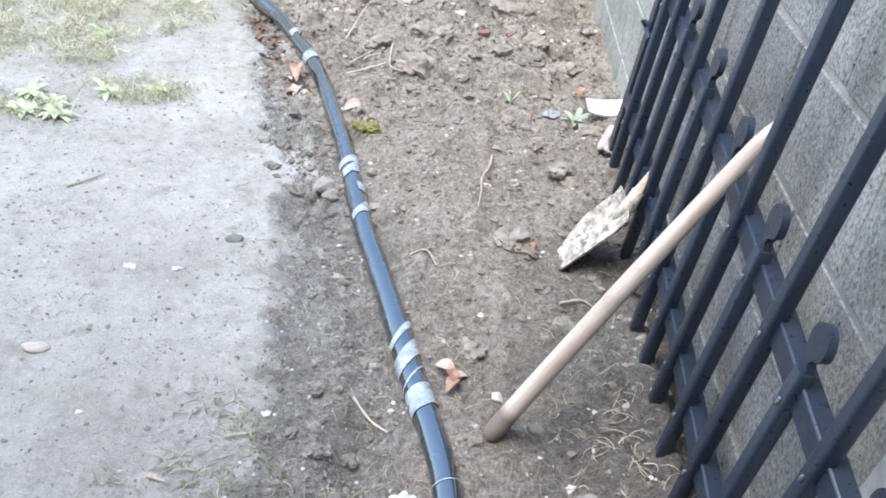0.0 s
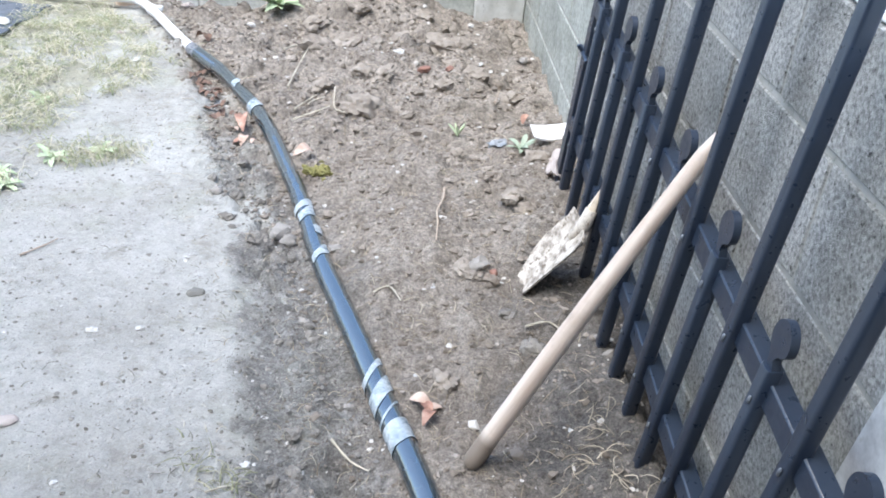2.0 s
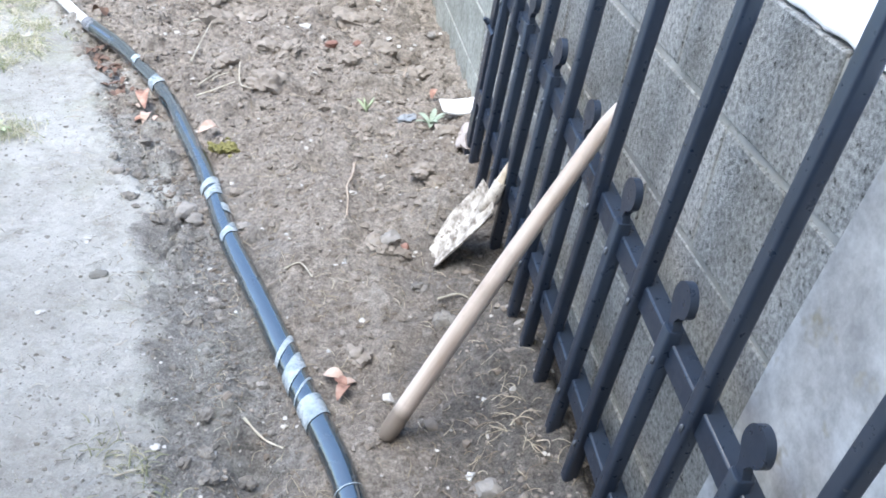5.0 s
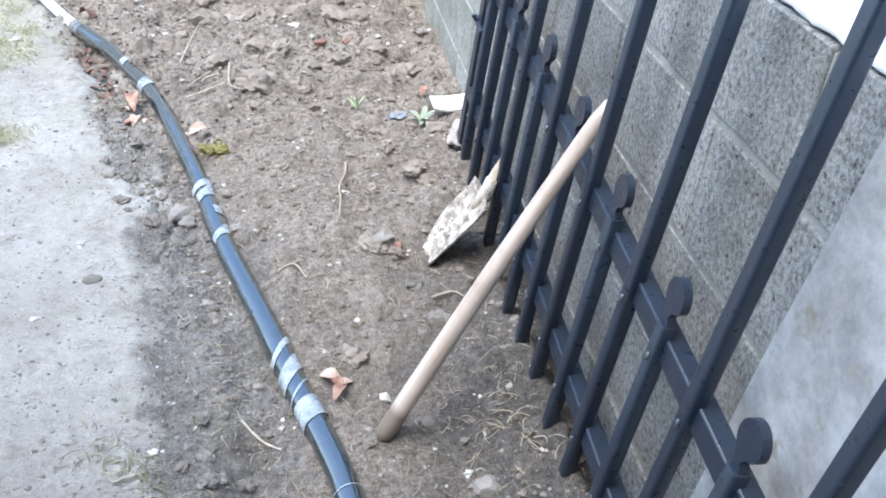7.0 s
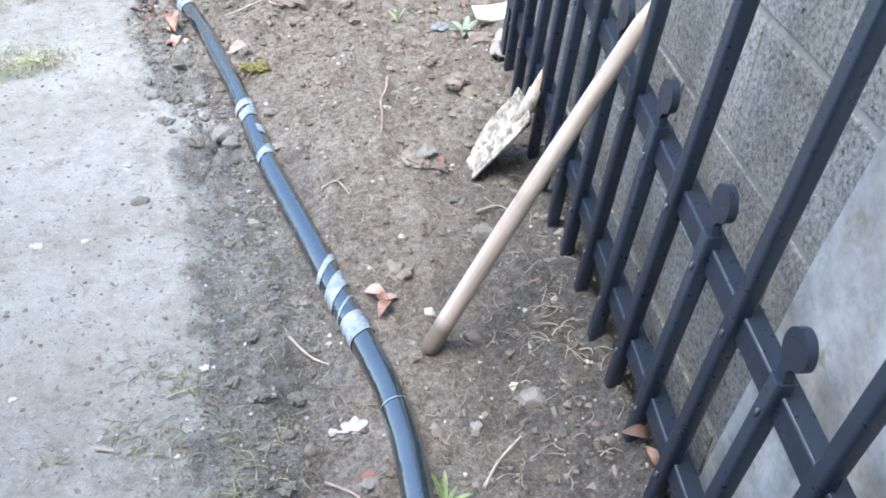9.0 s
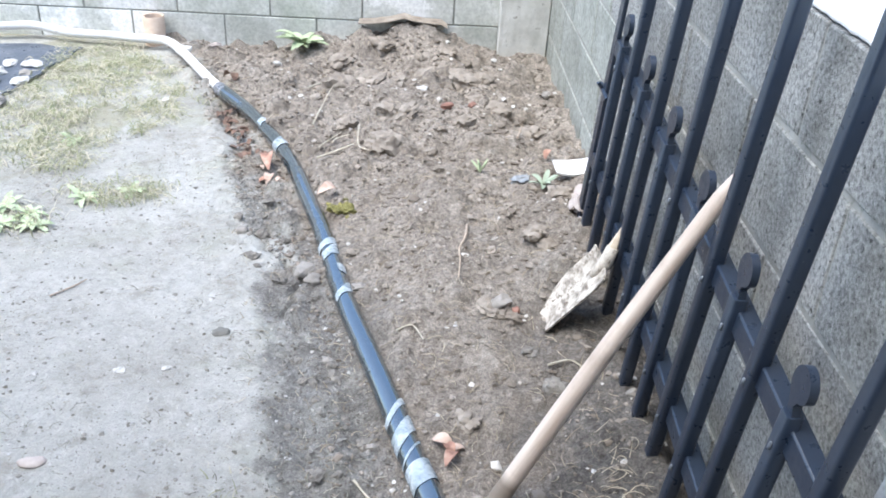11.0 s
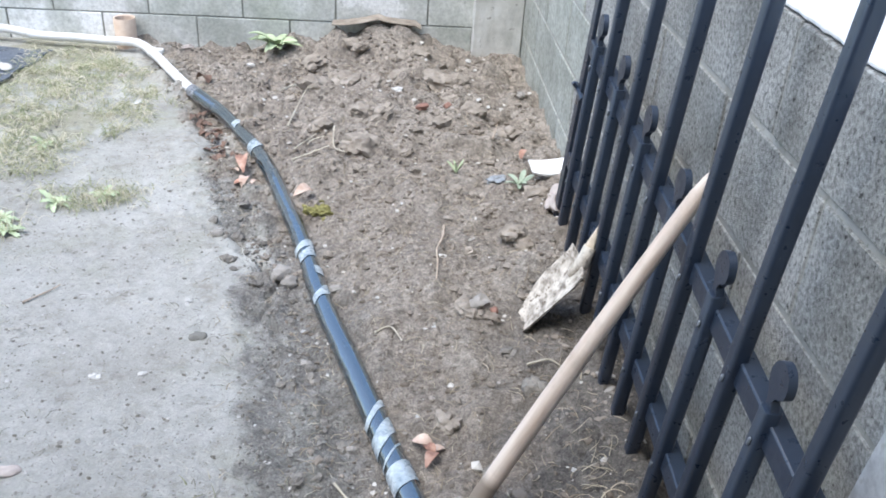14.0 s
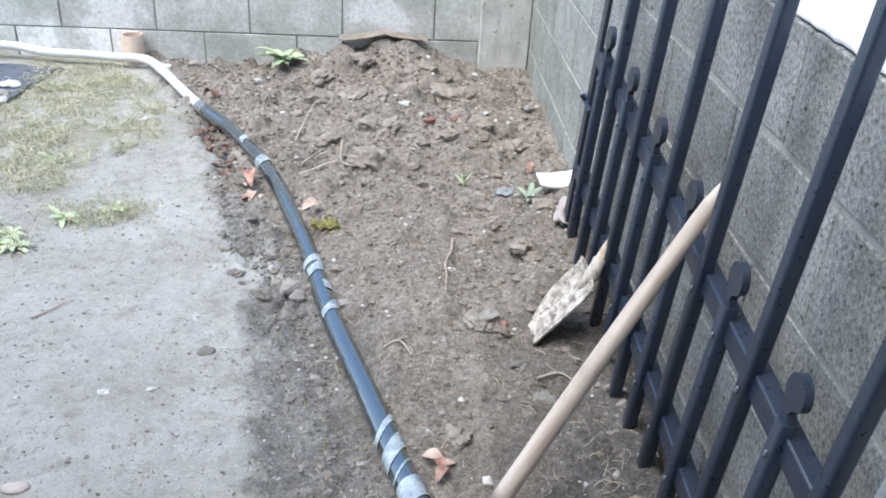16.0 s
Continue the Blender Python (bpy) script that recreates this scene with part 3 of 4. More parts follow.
def gate_bar(top, foot):
    """A square bar with well-rounded corners along local y, drawn in to a blunt point at the foot."""
    bm = bmesh.new()
    w, c, rings = BAR / 2, 0.0075, []
    for y, k in ((top, 0.9), (top - 0.002, 1.0), (foot + 0.05, 1.0), (foot + 0.02, 0.72), (foot, 0.3)):
        ring = []
        for qx, qz, a0 in ((1, 1, 0), (-1, 1, 90), (-1, -1, 180), (1, -1, 270)):
            for q in range(5):
                a = radians(a0 + 22.5 * q)
                ring.append(bm.verts.new((k * (qx * (w - c) + c * math.cos(a)), y, k * (qz * (w - c) + c * math.sin(a)))))
        rings.append(ring)
    n = len(rings[0])
    for r0, r1 in zip(rings, rings[1:]):
        for q in range(n):
            bm.faces.new((r0[q], r0[(q + 1) % n], r1[(q + 1) % n], r1[q]))
    bm.faces.new(rings[0])
    bm.faces.new(rings[-1][::-1])
    return bm


def finial(bm):
    """A flat round scroll head, notched on the near side, rising from a short neck."""
    n, r, t = 30, 0.0295, 0.0068
    ring = []
    for k in range(n):
        a = radians(-62) + radians(292) * k / (n - 1)
        rr = r * (1.0 if k > 5 else 0.80 + 0.04 * k)
        ring.append((rr * math.cos(a) * 0.94, 0.006 + rr * math.sin(a) * 1.10))
    ring += [(-0.011, -0.034), (-0.011, -0.048), (0.011, -0.048), (0.007, -0.038), (0.003, -0.030)]
    f = [bm.verts.new((x, y, t)) for x, y in ring]
    b = [bm.verts.new((x, y, -t)) for x, y in ring]
    bm.faces.new(f)
    bm.faces.new(b[::-1])
    for i in range(len(ring)):
        j = (i + 1) % len(ring)
        bm.faces.new((f[i], b[i], b[j], f[j]))


def iron_gate():
    gate = tagged(new("iron_gate"), "dark blue-black painted iron gate with scroll finials leaning against the wall", "gate")
    gate.matrix_basis = GATE
    gap = STEP.length
    x0, x1 = -4.46 * gap, 3.9 * gap
    for name, y in (("upper_rail", -0.090), ("lower_rail", -0.443), ("top_rail", 0.86)):
        bm = bmesh.new()
        box(bm, (x1 - x0, 0.046, 0.034), ((x0 + x1) / 2, y, -0.0165), bevel=0.003)
        part(name, bm, PAINT, gate)
    long_bar = mesh_of("long_bar", gate_bar(0.87, -0.665), PAINT)
    short_bar = mesh_of("short_bar", gate_bar(-0.045, -0.655), PAINT)
    bm = bmesh.new()
    finial(bm)
    fin_mesh = mesh_of("finial", bm, PAINT)
    bm = bmesh.new()
    box(bm, (0.007, 0.016, 0.006), bevel=0.0025)
    bolt_mesh = mesh_of("rivet", bm, BARE)
    k = -4.0
    while k <= 3.8:
        is_fin = abs(k - round(k)) < 0.01
        ob = new("short_bar" if is_fin else "long_bar", short_bar if is_fin else long_bar)
        ob.parent = gate
        ob.location = (k * gap, 0, 0)
        if is_fin:
            f = new("finial", fin_mesh)
            f.parent = ob
        for y in (-0.109, -0.464):
            b = new("rivet", bolt_mesh)
            b.parent = ob
            b.location = (0.004, y, BAR / 2 + 0.002)
        k += 0.5
    bm = bmesh.new()
    box(bm, (0.042, 1.56, 0.012), (x0 + 0.005, 0.09, -0.005), bevel=0.002)
    part("end_stile", bm, PAINT, gate)
    bm = bmesh.new()
    tube(bm, [(x0 - 0.05, -0.235, 0.0), (x0 + 0.06, -0.235, 0.0)], 0.008, 10)
    tube(bm, [(x0 - 0.012, -0.235, 0.0), (x0 - 0.012, -0.215, 0.018)], 0.006, 8)
    part("latch_bolt", bm, PAINT, gate)
    # a patch of bare metal on one long bar
    bm = bmesh.new()
    lump(bm, (0.0035, 0.010, 0.005), 4, 0.5, 2, (0.5 * gap + 0.011, 0.127, 0.006))
    part("paint_chip", bm, BARE, gate, "bare chipped patch")
    return gate


# ---- pipe ----
PIPE_WAY = [(-0.495, 0.62), (-0.502, 0.80), (-0.510, 0.95), (-0.517, 1.075), (-0.520, 1.115), (-0.526, 1.18), (-0.537, 1.25), (-0.552, 1.325), (-0.576, 1.41), (-0.604, 1.50), (-0.632, 1.586),
            (-0.659, 1.677), (-0.689, 1.772), (-0.724, 1.877), (-0.763, 1.992), (-0.806, 2.122), (-0.847, 2.267), (-0.895, 2.456), (-0.932, 2.591), (-0.992, 2.779), (-1.059, 2.979),
            (-1.134, 3.165), (-1.204, 3.30), (-1.307, 3.49), (-1.45, 3.675)]
PIPE_R = 0.0298


def pipe_r(y):
    return PIPE_R * float(np.interp(y, [2.4, 3.3], [1.0, 0.94]))


def pipe_point(x, y):
    return Vector((x, y, float(ground_form(x, y)) + PIPE_R * 0.72 + 0.034 * float(smooth(3.1, 3.65, y))))


def drain_pipe():
    way = spline([pipe_point(*p) for p in PIPE_WAY], 10)
    pipe = tagged(new("pipe"), "black foam-sleeved pipe bound with silver tape lying on the soil", "pipe")
    bm = bmesh.new()
    radii = [pipe_r(way[i].y) * (1 + 0.03 * noise.noise(Vector((i * 0.13, 2, 0)))) for i in range(len(way))]
    tube(bm, way, radii, 20, wobble=0.02)
    sleeve = part("sleeve", bm, FOAM, pipe)
    length = [0.0]
    for a, b in zip(way, way[1:]):
        length.append(length[-1] + (b - a).length)

    def along(y):
        i = min(range(len(way)), key=lambda q: abs(way[q].y - y))
        return length[i]

    def at(s):
        for i in range(len(way) - 1):
            if length[i + 1] >= s:
                t = (s - length[i]) / (length[i + 1] - length[i])
                return way[i].lerp(way[i + 1], t), (way[i + 1] - way[i]).normalized()
        return way[-1], (way[-1] - way[-2]).normalized()

    def band(y, width, slant, torn=0.0, span=(0, 2 * math.pi), seed=0):
        """A wrap of tape, slanted round the pipe, with an uneven edge."""
        bm = bmesh.new()
        s0, n = along(y), 26
        rows = []
        for k in range(n + 1):
            a = span[0] + (span[1] - span[0]) * k / n
            row = []
            for q in range(4):
                off = width * (q / 3 - 0.5) + slant * math.cos(a) + torn * noise.noise(Vector((math.cos(a) * 0.8, math.sin(a) * 0.8 + q * 0.5, seed * 3)))
                p, d = at(s0 + off)
                sx, up = frame_along(d)
                r = pipe_r(p.y) * 1.03 + 0.0008
                row.append(bm.verts.new(p + sx * math.cos(a) * r + up * math.sin(a) * r))
            rows.append(row)
        for r0, r1 in zip(rows, rows[1:]):
            for q in range(3):
                bm.faces.new((r0[q], r0[q + 1], r1[q + 1], r1[q]))
        part("tape_band", bm, TAPE, sleeve)

    for y, w, sl, torn in ((3.165, 0.060, 0.012, 0.01), (2.46, 0.035, 0.02, 0.012), (1.705, 0.022, 0.034, 0.006), (1.627, 0.050, 0.032, 0.008),
                           (1.568, 0.006, 0.030, 0.004), (1.497, 0.064, 0.008, 0.007), (1.27, 0.002, 0.003, 0.0005)):
        band(y, w, sl, torn, seed=y)
    band(2.185, 0.035, 0.03, 0.02, (0.6, 2.6), 3)
    band(2.40, 0.05, 0.02, 0.03, (0.7, 2.6), 4)
    band(2.31, 0.035, 0.02, 0.03, (0.3, 1.4), 6)
    band(3.36, 0.03, 0.02, 0.02, (0.8, 2.4), 5)
    bm = bmesh.new()
    end, d = way[-1], (way[-1] - way[-3]).normalized()
    tube(bm, [end - d * 0.05, end - d * 0.02, end + d * 0.03, end + d * 0.035], [PIPE_R * 0.88, PIPE_R * 0.95, PIPE_R * 0.92, PIPE_R * 0.7], 18)
    part("tape_collar", bm, COLLAR, pipe, "grey tape collar at the joint")
    # white pipe
    pts = [end - d * 0.02, end + d * 0.1 + Vector((0, 0, 0.008))] + [Vector((x, y, max(float(ground_form(x, y)) + h, gz(x, y) + 0.022))) for x, y, h in
           ((-1.60, 3.90, 0.055), (-1.70, 4.08, 0.055), (-1.80, 4.24, 0.05), (-1.87, 4.28, 0.05), (-1.97, 4.285, 0.05), (-2.12, 4.31, 0.05), (-2.30, 4.325, 0.05), (-2.48, 4.36, 0.065), (-2.65, 4.33, 0.06), (-3.1, 4.25, 0.045))]
    white = tagged(new("waste_pipe"), "white plastic waste pipe running along the foot of the wall", "pipe")
    way2 = spline(pts, 8)
    bm = bmesh.new()
    tube(bm, way2, 0.0205, 16)
    white_tube = part("tube", bm, PVC, white)
    bm = bmesh.new()
    p, d2 = way2[26], (way2[27] - way2[25]).normalized()
    tube(bm, [p - d2 * 0.022, p + d2 * 0.022], 0.024, 16)
    box(bm, (0.05, 0.03, 0.022), p + Vector((0.025, 0.0, 0.008)), bevel=0.004)
    part("clip", bm, PVC, white_tube)


# ---- spade and handle ----
def broken_spade():
    """A mud-caked blade stuck in the soil, with its socket and a broken stub of wood."""
    low = Vector((-0.290, 2.01, 0.02))
    up_edge = low + Vector((0.0, 0.14, 0.02))
    sh_low = Vector((-0.150, 1.945, 0.240))
    spade = tagged(new("broken_spade"), "mud-caked steel spade with snapped shaft stuck in the soil", "spade")
    across = up_edge - low
    lift = sh_low - low
    nrm = across.cross(lift).normalized()
    if nrm.z < 0:
        nrm = -nrm
    bm = bmesh.new()
    nu, nv = 8, 10
    rows = {}
    for side in (0, 1):
        for i in range(nu + 1):
            for j in range(nv + 1):
                u, v = i / nu, j / nv
                width = 1.0 - 0.02 * v
                dish = 0.016 * (4 * (u - 0.5) ** 2)
                p = low + lift * (-0.18 + 1.18 * v) + across * (u * min(1.0, 0.30 + 1.25 * v) * width)
                p = p + nrm * (dish * (0.5 + 0.5 * v) + (0.0025 if side else -0.0025) + 0.004 * noise.noise(Vector((u * 6, v * 7, side * 2))) * (side == 1))
                if v == 1:
                    p = p + nrm * 0.008
                rows[side, i, j] = bm.verts.new(p)
    for side in (0, 1):
        for i in range(nu):
            for j in range(nv):
                q = (rows[side, i, j], rows[side, i + 1, j], rows[side, i + 1, j + 1], rows[side, i, j + 1])
                bm.faces.new(q if side else q[::-1])
    rim = [(i, 0) for i in range(nu)] + [(nu, j) for j in range(nv)] + [(i, nv) for i in range(nu, 0, -1)] + [(0, j) for j in range(nv, 0, -1)]
    for a, b in zip(rim, rim[1:] + rim[:1]):
        bm.faces.new((rows[0, a[0], a[1]], rows[0, b[0], b[1]], rows[1, b[0], b[1]], rows[1, a[0], a[1]]))
    part("blade", bm, MUDDY, spade)
    top_mid = low + lift + across * 0.5 + nrm * 0.006
    d = lift.normalized()
    bm = bmesh.new()
    tube(bm, [top_mid - d * 0.05, top_mid, top_mid + (Vector((-0.118, 2.035, 0.362)) - top_mid) * 0.4], [0.010, 0.019, 0.0165], 12, wobble=0.1)
    socket = part("socket", bm, MUDDY, spade)
    bm = bmesh.new()
    tip = Vector((-0.118, 2.035, 0.362))
    tube(bm, [top_mid + (tip - top_mid) * t for t in (0.1, 0.4, 0.7, 1.0)], [0.014, 0.0125, 0.008, 0.001], 8, wobble=0.25)
    part("broken_stub", bm, SPLINTER, socket, "splintered pale wood stub")


def wooden_pole():
    foot, top = Vector((-0.461, 1.413, 0.026)), Vector((-0.068, 1.526, 0.757))
    d = top - foot
    n = d.length
    ob = tagged(new("wooden_pole"), "worn ash-wood tool shaft with muddy end leaning through the iron gate", "pole")
    ob.matrix_basis = Matrix.Translation(foot) @ d.to_track_quat("Z", "Y").to_matrix().to_4x4()
    bm = bmesh.new()
    zs = [0.05 + (n - 0.05) * i / 24 for i in range(25)]
    rs = [(0.0200 - 0.0040 * z / n + 0.0006 * math.sin(z * 5)) * (1 if z < n - 0.07 else max(0.25, math.sqrt((n - z + 0.004) / 0.074))) for z in zs]
    tube(bm, [(0, 0, z) for z in zs], rs, 20)
    for v in bm.verts:
        v.co.x, v.co.y = v.co.x + 0.002 * math.sin(v.co.z * 4), v.co.y + 0.0015 * math.sin(v.co.z * 5)
    part("shaft", bm, ASH, ob)
    bm = bmesh.new()
    tube(bm, [(0, 0, -0.004), (0, 0, 0.0), (0, 0, 0.012), (0, 0, 0.03), (0, 0, 0.0535)], [0.012, 0.0165, 0.0195, 0.0207, 0.0208], 20, wobble=0.03)
    part("muddy_end", bm, ASH, ob, "soil-stained rounded end")


wall_east()
wall_north()
wall_south()
corner_pier()
render_panel()
iron_gate()
drain_pipe()
broken_spade()
wooden_pole()


# ---- loose things on the soil ----
def grains(name, label, x, y, size, mat, flat=(0.5, 0.4)):
    """Very many small uneven grains, one low icosahedron each, joined."""
    bm = bmesh.new()
    bmesh.ops.create_icosphere(bm, subdivisions=1, radius=1.0)
    base = np.array([v.co[:] for v in bm.verts])
    tris = np.array([[v.index for v in f.verts] for f in bm.faces])
    bm.free()
    n = len(x)
    z = ground_z(x, y)
    verts = base[None] * (1 + 0.95 * (RNG.random((n, len(base), 1)) - 0.5)) * size[:, None, None] * np.stack([0.7 + 0.7 * RNG.random(n), 0.7 + 0.7 * RNG.random(n), flat[0] + flat[1] * RNG.random(n)], -1)[:, None]
    verts += np.stack([x, y, z + size * 0.25], -1)[:, None]
    faces = (tris[None] + (np.arange(n) * len(base))[:, None, None]).reshape(-1, 3)
    me = bpy.data.meshes.new(name)
    me.from_pydata(verts.reshape(-1, 3).tolist(), [], faces.tolist())
    me.materials.append(mat)
    tagged(new(name, me), label, "soil", kind="stuff")


def crumbs():
    """Loose crumbs and small clods of soil, thick on the dug part, sparse on the trodden part."""
    n = 20000
    y = 0.95 + 3.45 * RNG.random(n) ** 1.35
    x = -1.9 + 1.87 * RNG.random(n)
    d = dug(x, y)
    keep = (RNG.random(n) < np.where(d > 0.5, 1.0, 0.4 * d)) & ~((x > -0.26) & (y > 4.34)) & (y < 4.39)
    x, y, d = x[keep], y[keep], d[keep]
    n = len(x)
    size = 0.0014 + (0.0036 + 0.0024 * smooth(1.6, 2.8, y)) * RNG.random(n) ** 3 + 0.008 * (RNG.random(n) ** 14) * d + 0.002 * smooth(2, 4, y)
    grains("soil_crumbs", "loose brown crumbs and small clods of dug soil", x, y, size,
           crumb_material("crumb_soil", [(0.0, (0.16, 0.135, 0.11)), (0.5, (0.24, 0.208, 0.174)), (0.85, (0.31, 0.275, 0.236)), (0.955, (0.36, 0.32, 0.28)), (0.975, (0.60, 0.57, 0.52)), (1.0, (0.70, 0.68, 0.64))], 0.2))
    n = 11000
    y = 0.95 + 2.0 * RNG.random(n)
    e = -0.30 + 0.42 * RNG.random(n)
    keep = RNG.random(n) < smooth(-0.26, -0.08, e + 0.25 * (vnoise(e * 9, y * 9, 14) - 0.5))
    keep &= edge_x(y) + e > pale_x(y) - 0.04 + 0.07 * RNG.random(n)
    y, e = y[keep], e[keep]
    grains("damp_crumbs", "dark damp crumbs along the broken edge of the ground", edge_x(y) + e, y, 0.0014 + 0.0042 * RNG.random(len(y)) ** 4,
           crumb_material("damp_crumb", [(0.0, (0.12, 0.112, 0.10)), (0.5, (0.21, 0.20, 0.184)), (0.93, (0.30, 0.29, 0.268)), (0.98, (0.38, 0.37, 0.35)), (1.0, (0.60, 0.60, 0.57))], 0.15))
    n = 9000
    y = 1.0 + 2.6 * RNG.random(n) ** 1.2
    x = edge_x(y) - 0.12 - 1.0 * RNG.random(n)
    keep = RNG.random(n) < 0.25 + 0.75 * vnoise(x * 6, y * 6, 15) ** 2
    x, y = x[keep], y[keep]
    grains("ground_grit", "fine grit and specks of dirt on the trodden ground", x, y, 0.0012 + 0.0042 * RNG.random(len(x)) ** 4,
           crumb_material("grit", [(0.0, (0.13, 0.12, 0.10)), (0.5, (0.24, 0.23, 0.205)), (0.85, (0.36, 0.35, 0.325)), (1.0, (0.6, 0.59, 0.57))], 0.15), (0.25, 0.25))


def crumb_material(name, stops, mottle):
    mat = bpy.data.materials.new(name)
    nt = tree_of(mat)
    bsdf = nt.nodes["Principled BSDF"]
    geo = nt.nodes.new("ShaderNodeNewGeometry")
    col = ramp(nt, geo.outputs["Random Per Island"], stops)
    col = mix(nt, mottle, col, ramp(nt, noise_tex(nt, 120, 4, 0.7, geo.outputs["Position"]), [(0.3, (0.07, 0.055, 0.045)), (0.7, (0.25, 0.21, 0.175))]))
    nt.links.new(col, bsdf.inputs["Base Color"])
    bsdf.inputs["Roughness"].default_value = 0.95
    bsdf.inputs["Specular IOR Level"].default_value = 0.2
    return mat


def clods():
    """The larger clods that can be told apart on the heap."""
    shapes = []
    for k in range(6):
        bm = bmesh.new()
        lump(bm, (1, 0.85, 0.62), 3 + k, 0.24, 4)
        for v in bm.verts:
            q = v.co * 3.6 + Vector((k, 2 * k, 5))
            v.co *= 1 + 0.15 * noise.noise(q) + 0.10 * noise.noise(q * 2.1) + 0.06 * noise.noise(q * 4.7)
        shapes.append(mesh_of("clod", bm, CLOD))
    spots = [(-0.738, 3.09, 0.085), (-0.93, 3.60, 0.085), (-0.82, 3.74, 0.075), (-0.43, 3.80, 0.085), (-0.33, 3.47, 0.075), (-0.67, 3.30, 0.05), (-0.96, 3.72, 0.06), (-0.62, 4.10, 0.075), (-0.80, 4.22, 0.07),
             (-0.50, 4.15, 0.06), (-0.98, 4.05, 0.06), (-0.18, 3.3, 0.05), (-0.45, 3.30, 0.05), (-0.60, 3.86, 0.06), (-0.90, 3.28, 0.05)]
    for i in range(70):
        y = 1.5 + 2.75 * rnd.random() ** 0.7
        x = -0.14 + (float(edge_x(y)) + 0.28) * rnd.random() * 0.95
        spots.append((x, y, 0.016 + 0.026 * rnd.random() ** 2 * (0.5 + y / 4)))
    shapes += [mesh.copy() for mesh in shapes]
    for mesh in shapes[6:]:
        mesh.materials[0] = DAMP_CLOD
    for i in range(54):
        y = 1.05 + 1.9 * rnd.random()
        x = float(edge_x(y)) + rnd.gauss(-0.02, 0.045)
        r = 0.009 + 0.014 * rnd.random() ** 2
        ob = new("clod", shapes[6 + i % 6])
        ob.matrix_basis = Matrix.Translation((x, y, gz(x, y) + r * 0.1)) @ Euler((rnd.uniform(-0.3, 0.3), rnd.uniform(-0.3, 0.3), rnd.uniform(0, 6.28))).to_matrix().to_4x4() @ Matrix.Diagonal((r, r, r * 0.9, 1))
        tagged(ob, "small damp grey-brown clod at the broken ground edge", "clod", "clods of soil")
    for i, (x, y, r) in enumerate(spots):
        # clods near the gate take the darker tone of the shade-painted soil
        ob = new("clod", shapes[i % 6 + (6 if y < 1.95 and x > -0.5 else 0)])
        ob.matrix_basis = Matrix.Translation((x, y, gz(x, y) + r * 0.08)) @ Euler((rnd.uniform(-0.35, 0.35), rnd.uniform(-0.35, 0.35), rnd.uniform(0, 6.28))).to_matrix().to_4x4() @ Matrix.Diagonal((r * 0.9, r * 0.9, r * 0.8, 1))
        tagged(ob, "rounded brown clod of dug soil" if r < 0.045 else "large crumbling clod of brown soil on the heap", "clod", "clods of soil")


def stone(name, label, category, mat, x, y, size, seed, spin=0.0, sink=0.3, rough=0.22):
    bm = bmesh.new()
    lump(bm, size, seed, rough, 3)
    ob = tagged(part(name, bm, mat), label, category)
    ob.matrix_basis = pose(x, y, gz(x, y) + size[2] * (1 - 2 * sink) * 0.6, 0, 0, spin)
    return ob


def stones():
    for x, y, s, sp in ((-0.925, 2.30, 0.028, 20), (-0.955, 2.345, 0.034, 70), (-0.785, 2.22, 0.020, 10), (-1.17, 2.545, 0.019, 30), (-0.40, 2.07, 0.030, 50), (-0.12, 1.80, 0.016, 0), (-0.115, 1.735, 0.015, 40),
                        (-0.60, 1.11, 0.017, 15), (-0.27, 1.26, 0.03, 30), (-0.39, 1.21, 0.014, 80), (-0.72, 1.63, 0.012, 0), (-0.2, 3.55, 0.02, 0), (-0.08, 3.72, 0.022, 60), (-0.85, 1.93, 0.016, 0)):
        tagged(stone("stone", "smooth grey-brown stone half sunk in the soil", "stone", STONE, x, y, (s, s * 0.8, s * 0.6), x * 9 + y, sp), group="stones on the soil")
    tagged(stone("stone", "flat pinkish pebble pressed into the trodden ground", "stone", PINK, -1.435, 1.525, (0.028, 0.018, 0.010), 2, 10, 0.3, 0.1), group="stones on the soil")
    for x, y, s in ((-1.19, 2.18, 0.015), (-1.235, 1.86, 0.012), (-1.345, 1.845, 0.016), (-0.90, 2.01, 0.008), (-0.865, 2.07, 0.009), (-0.615, 3.54, 0.026), (-0.27, 3.64, 0.016), (-0.23, 3.61, 0.012), (-0.245, 3.60, 0.01),
                    (-0.67, 2.13, 0.008), (-0.52, 1.99, 0.008), (-0.57, 1.69, 0.006), (-0.27, 4.22, 0.018), (-0.90, 1.56, 0.008), (-0.42, 1.47, 0.007), (-0.30, 1.30, 0.012), (-0.60, 2.6, 0.008), (-0.7, 2.75, 0.007),
                    (-1.28, 1.36, 0.008), (-0.33, 2.35, 0.008), (-0.92, 1.42, 0.011), (-0.98, 1.15, 0.008), (-0.24, 1.5, 0.008), (-0.35, 3.3, 0.008), (-0.75, 3.85, 0.009), (-1.05, 3.45, 0.009)):
        tagged(stone("chip", "small white chip of stone on the ground", "stone chip", CHALK, x, y, (s * 0.85, s * 0.65, s * 0.4), x * 7 + y * 3, x * 400, 0.25, 0.4), group="white chips")
    for x, y, s in ((-0.36, 2.06, 0.016), (-0.52, 3.36, 0.026), (-0.42, 3.38, 0.02), (-0.60, 1.13, 0.018)):
        tagged(stone("brick_bit", "broken lump of dull red brick in the soil", "brick", BRICK, x, y, (s, s * 0.7, s * 0.5), x * 5 + y * 2, x * 300, 0.35, 0.2), group="brick bits")


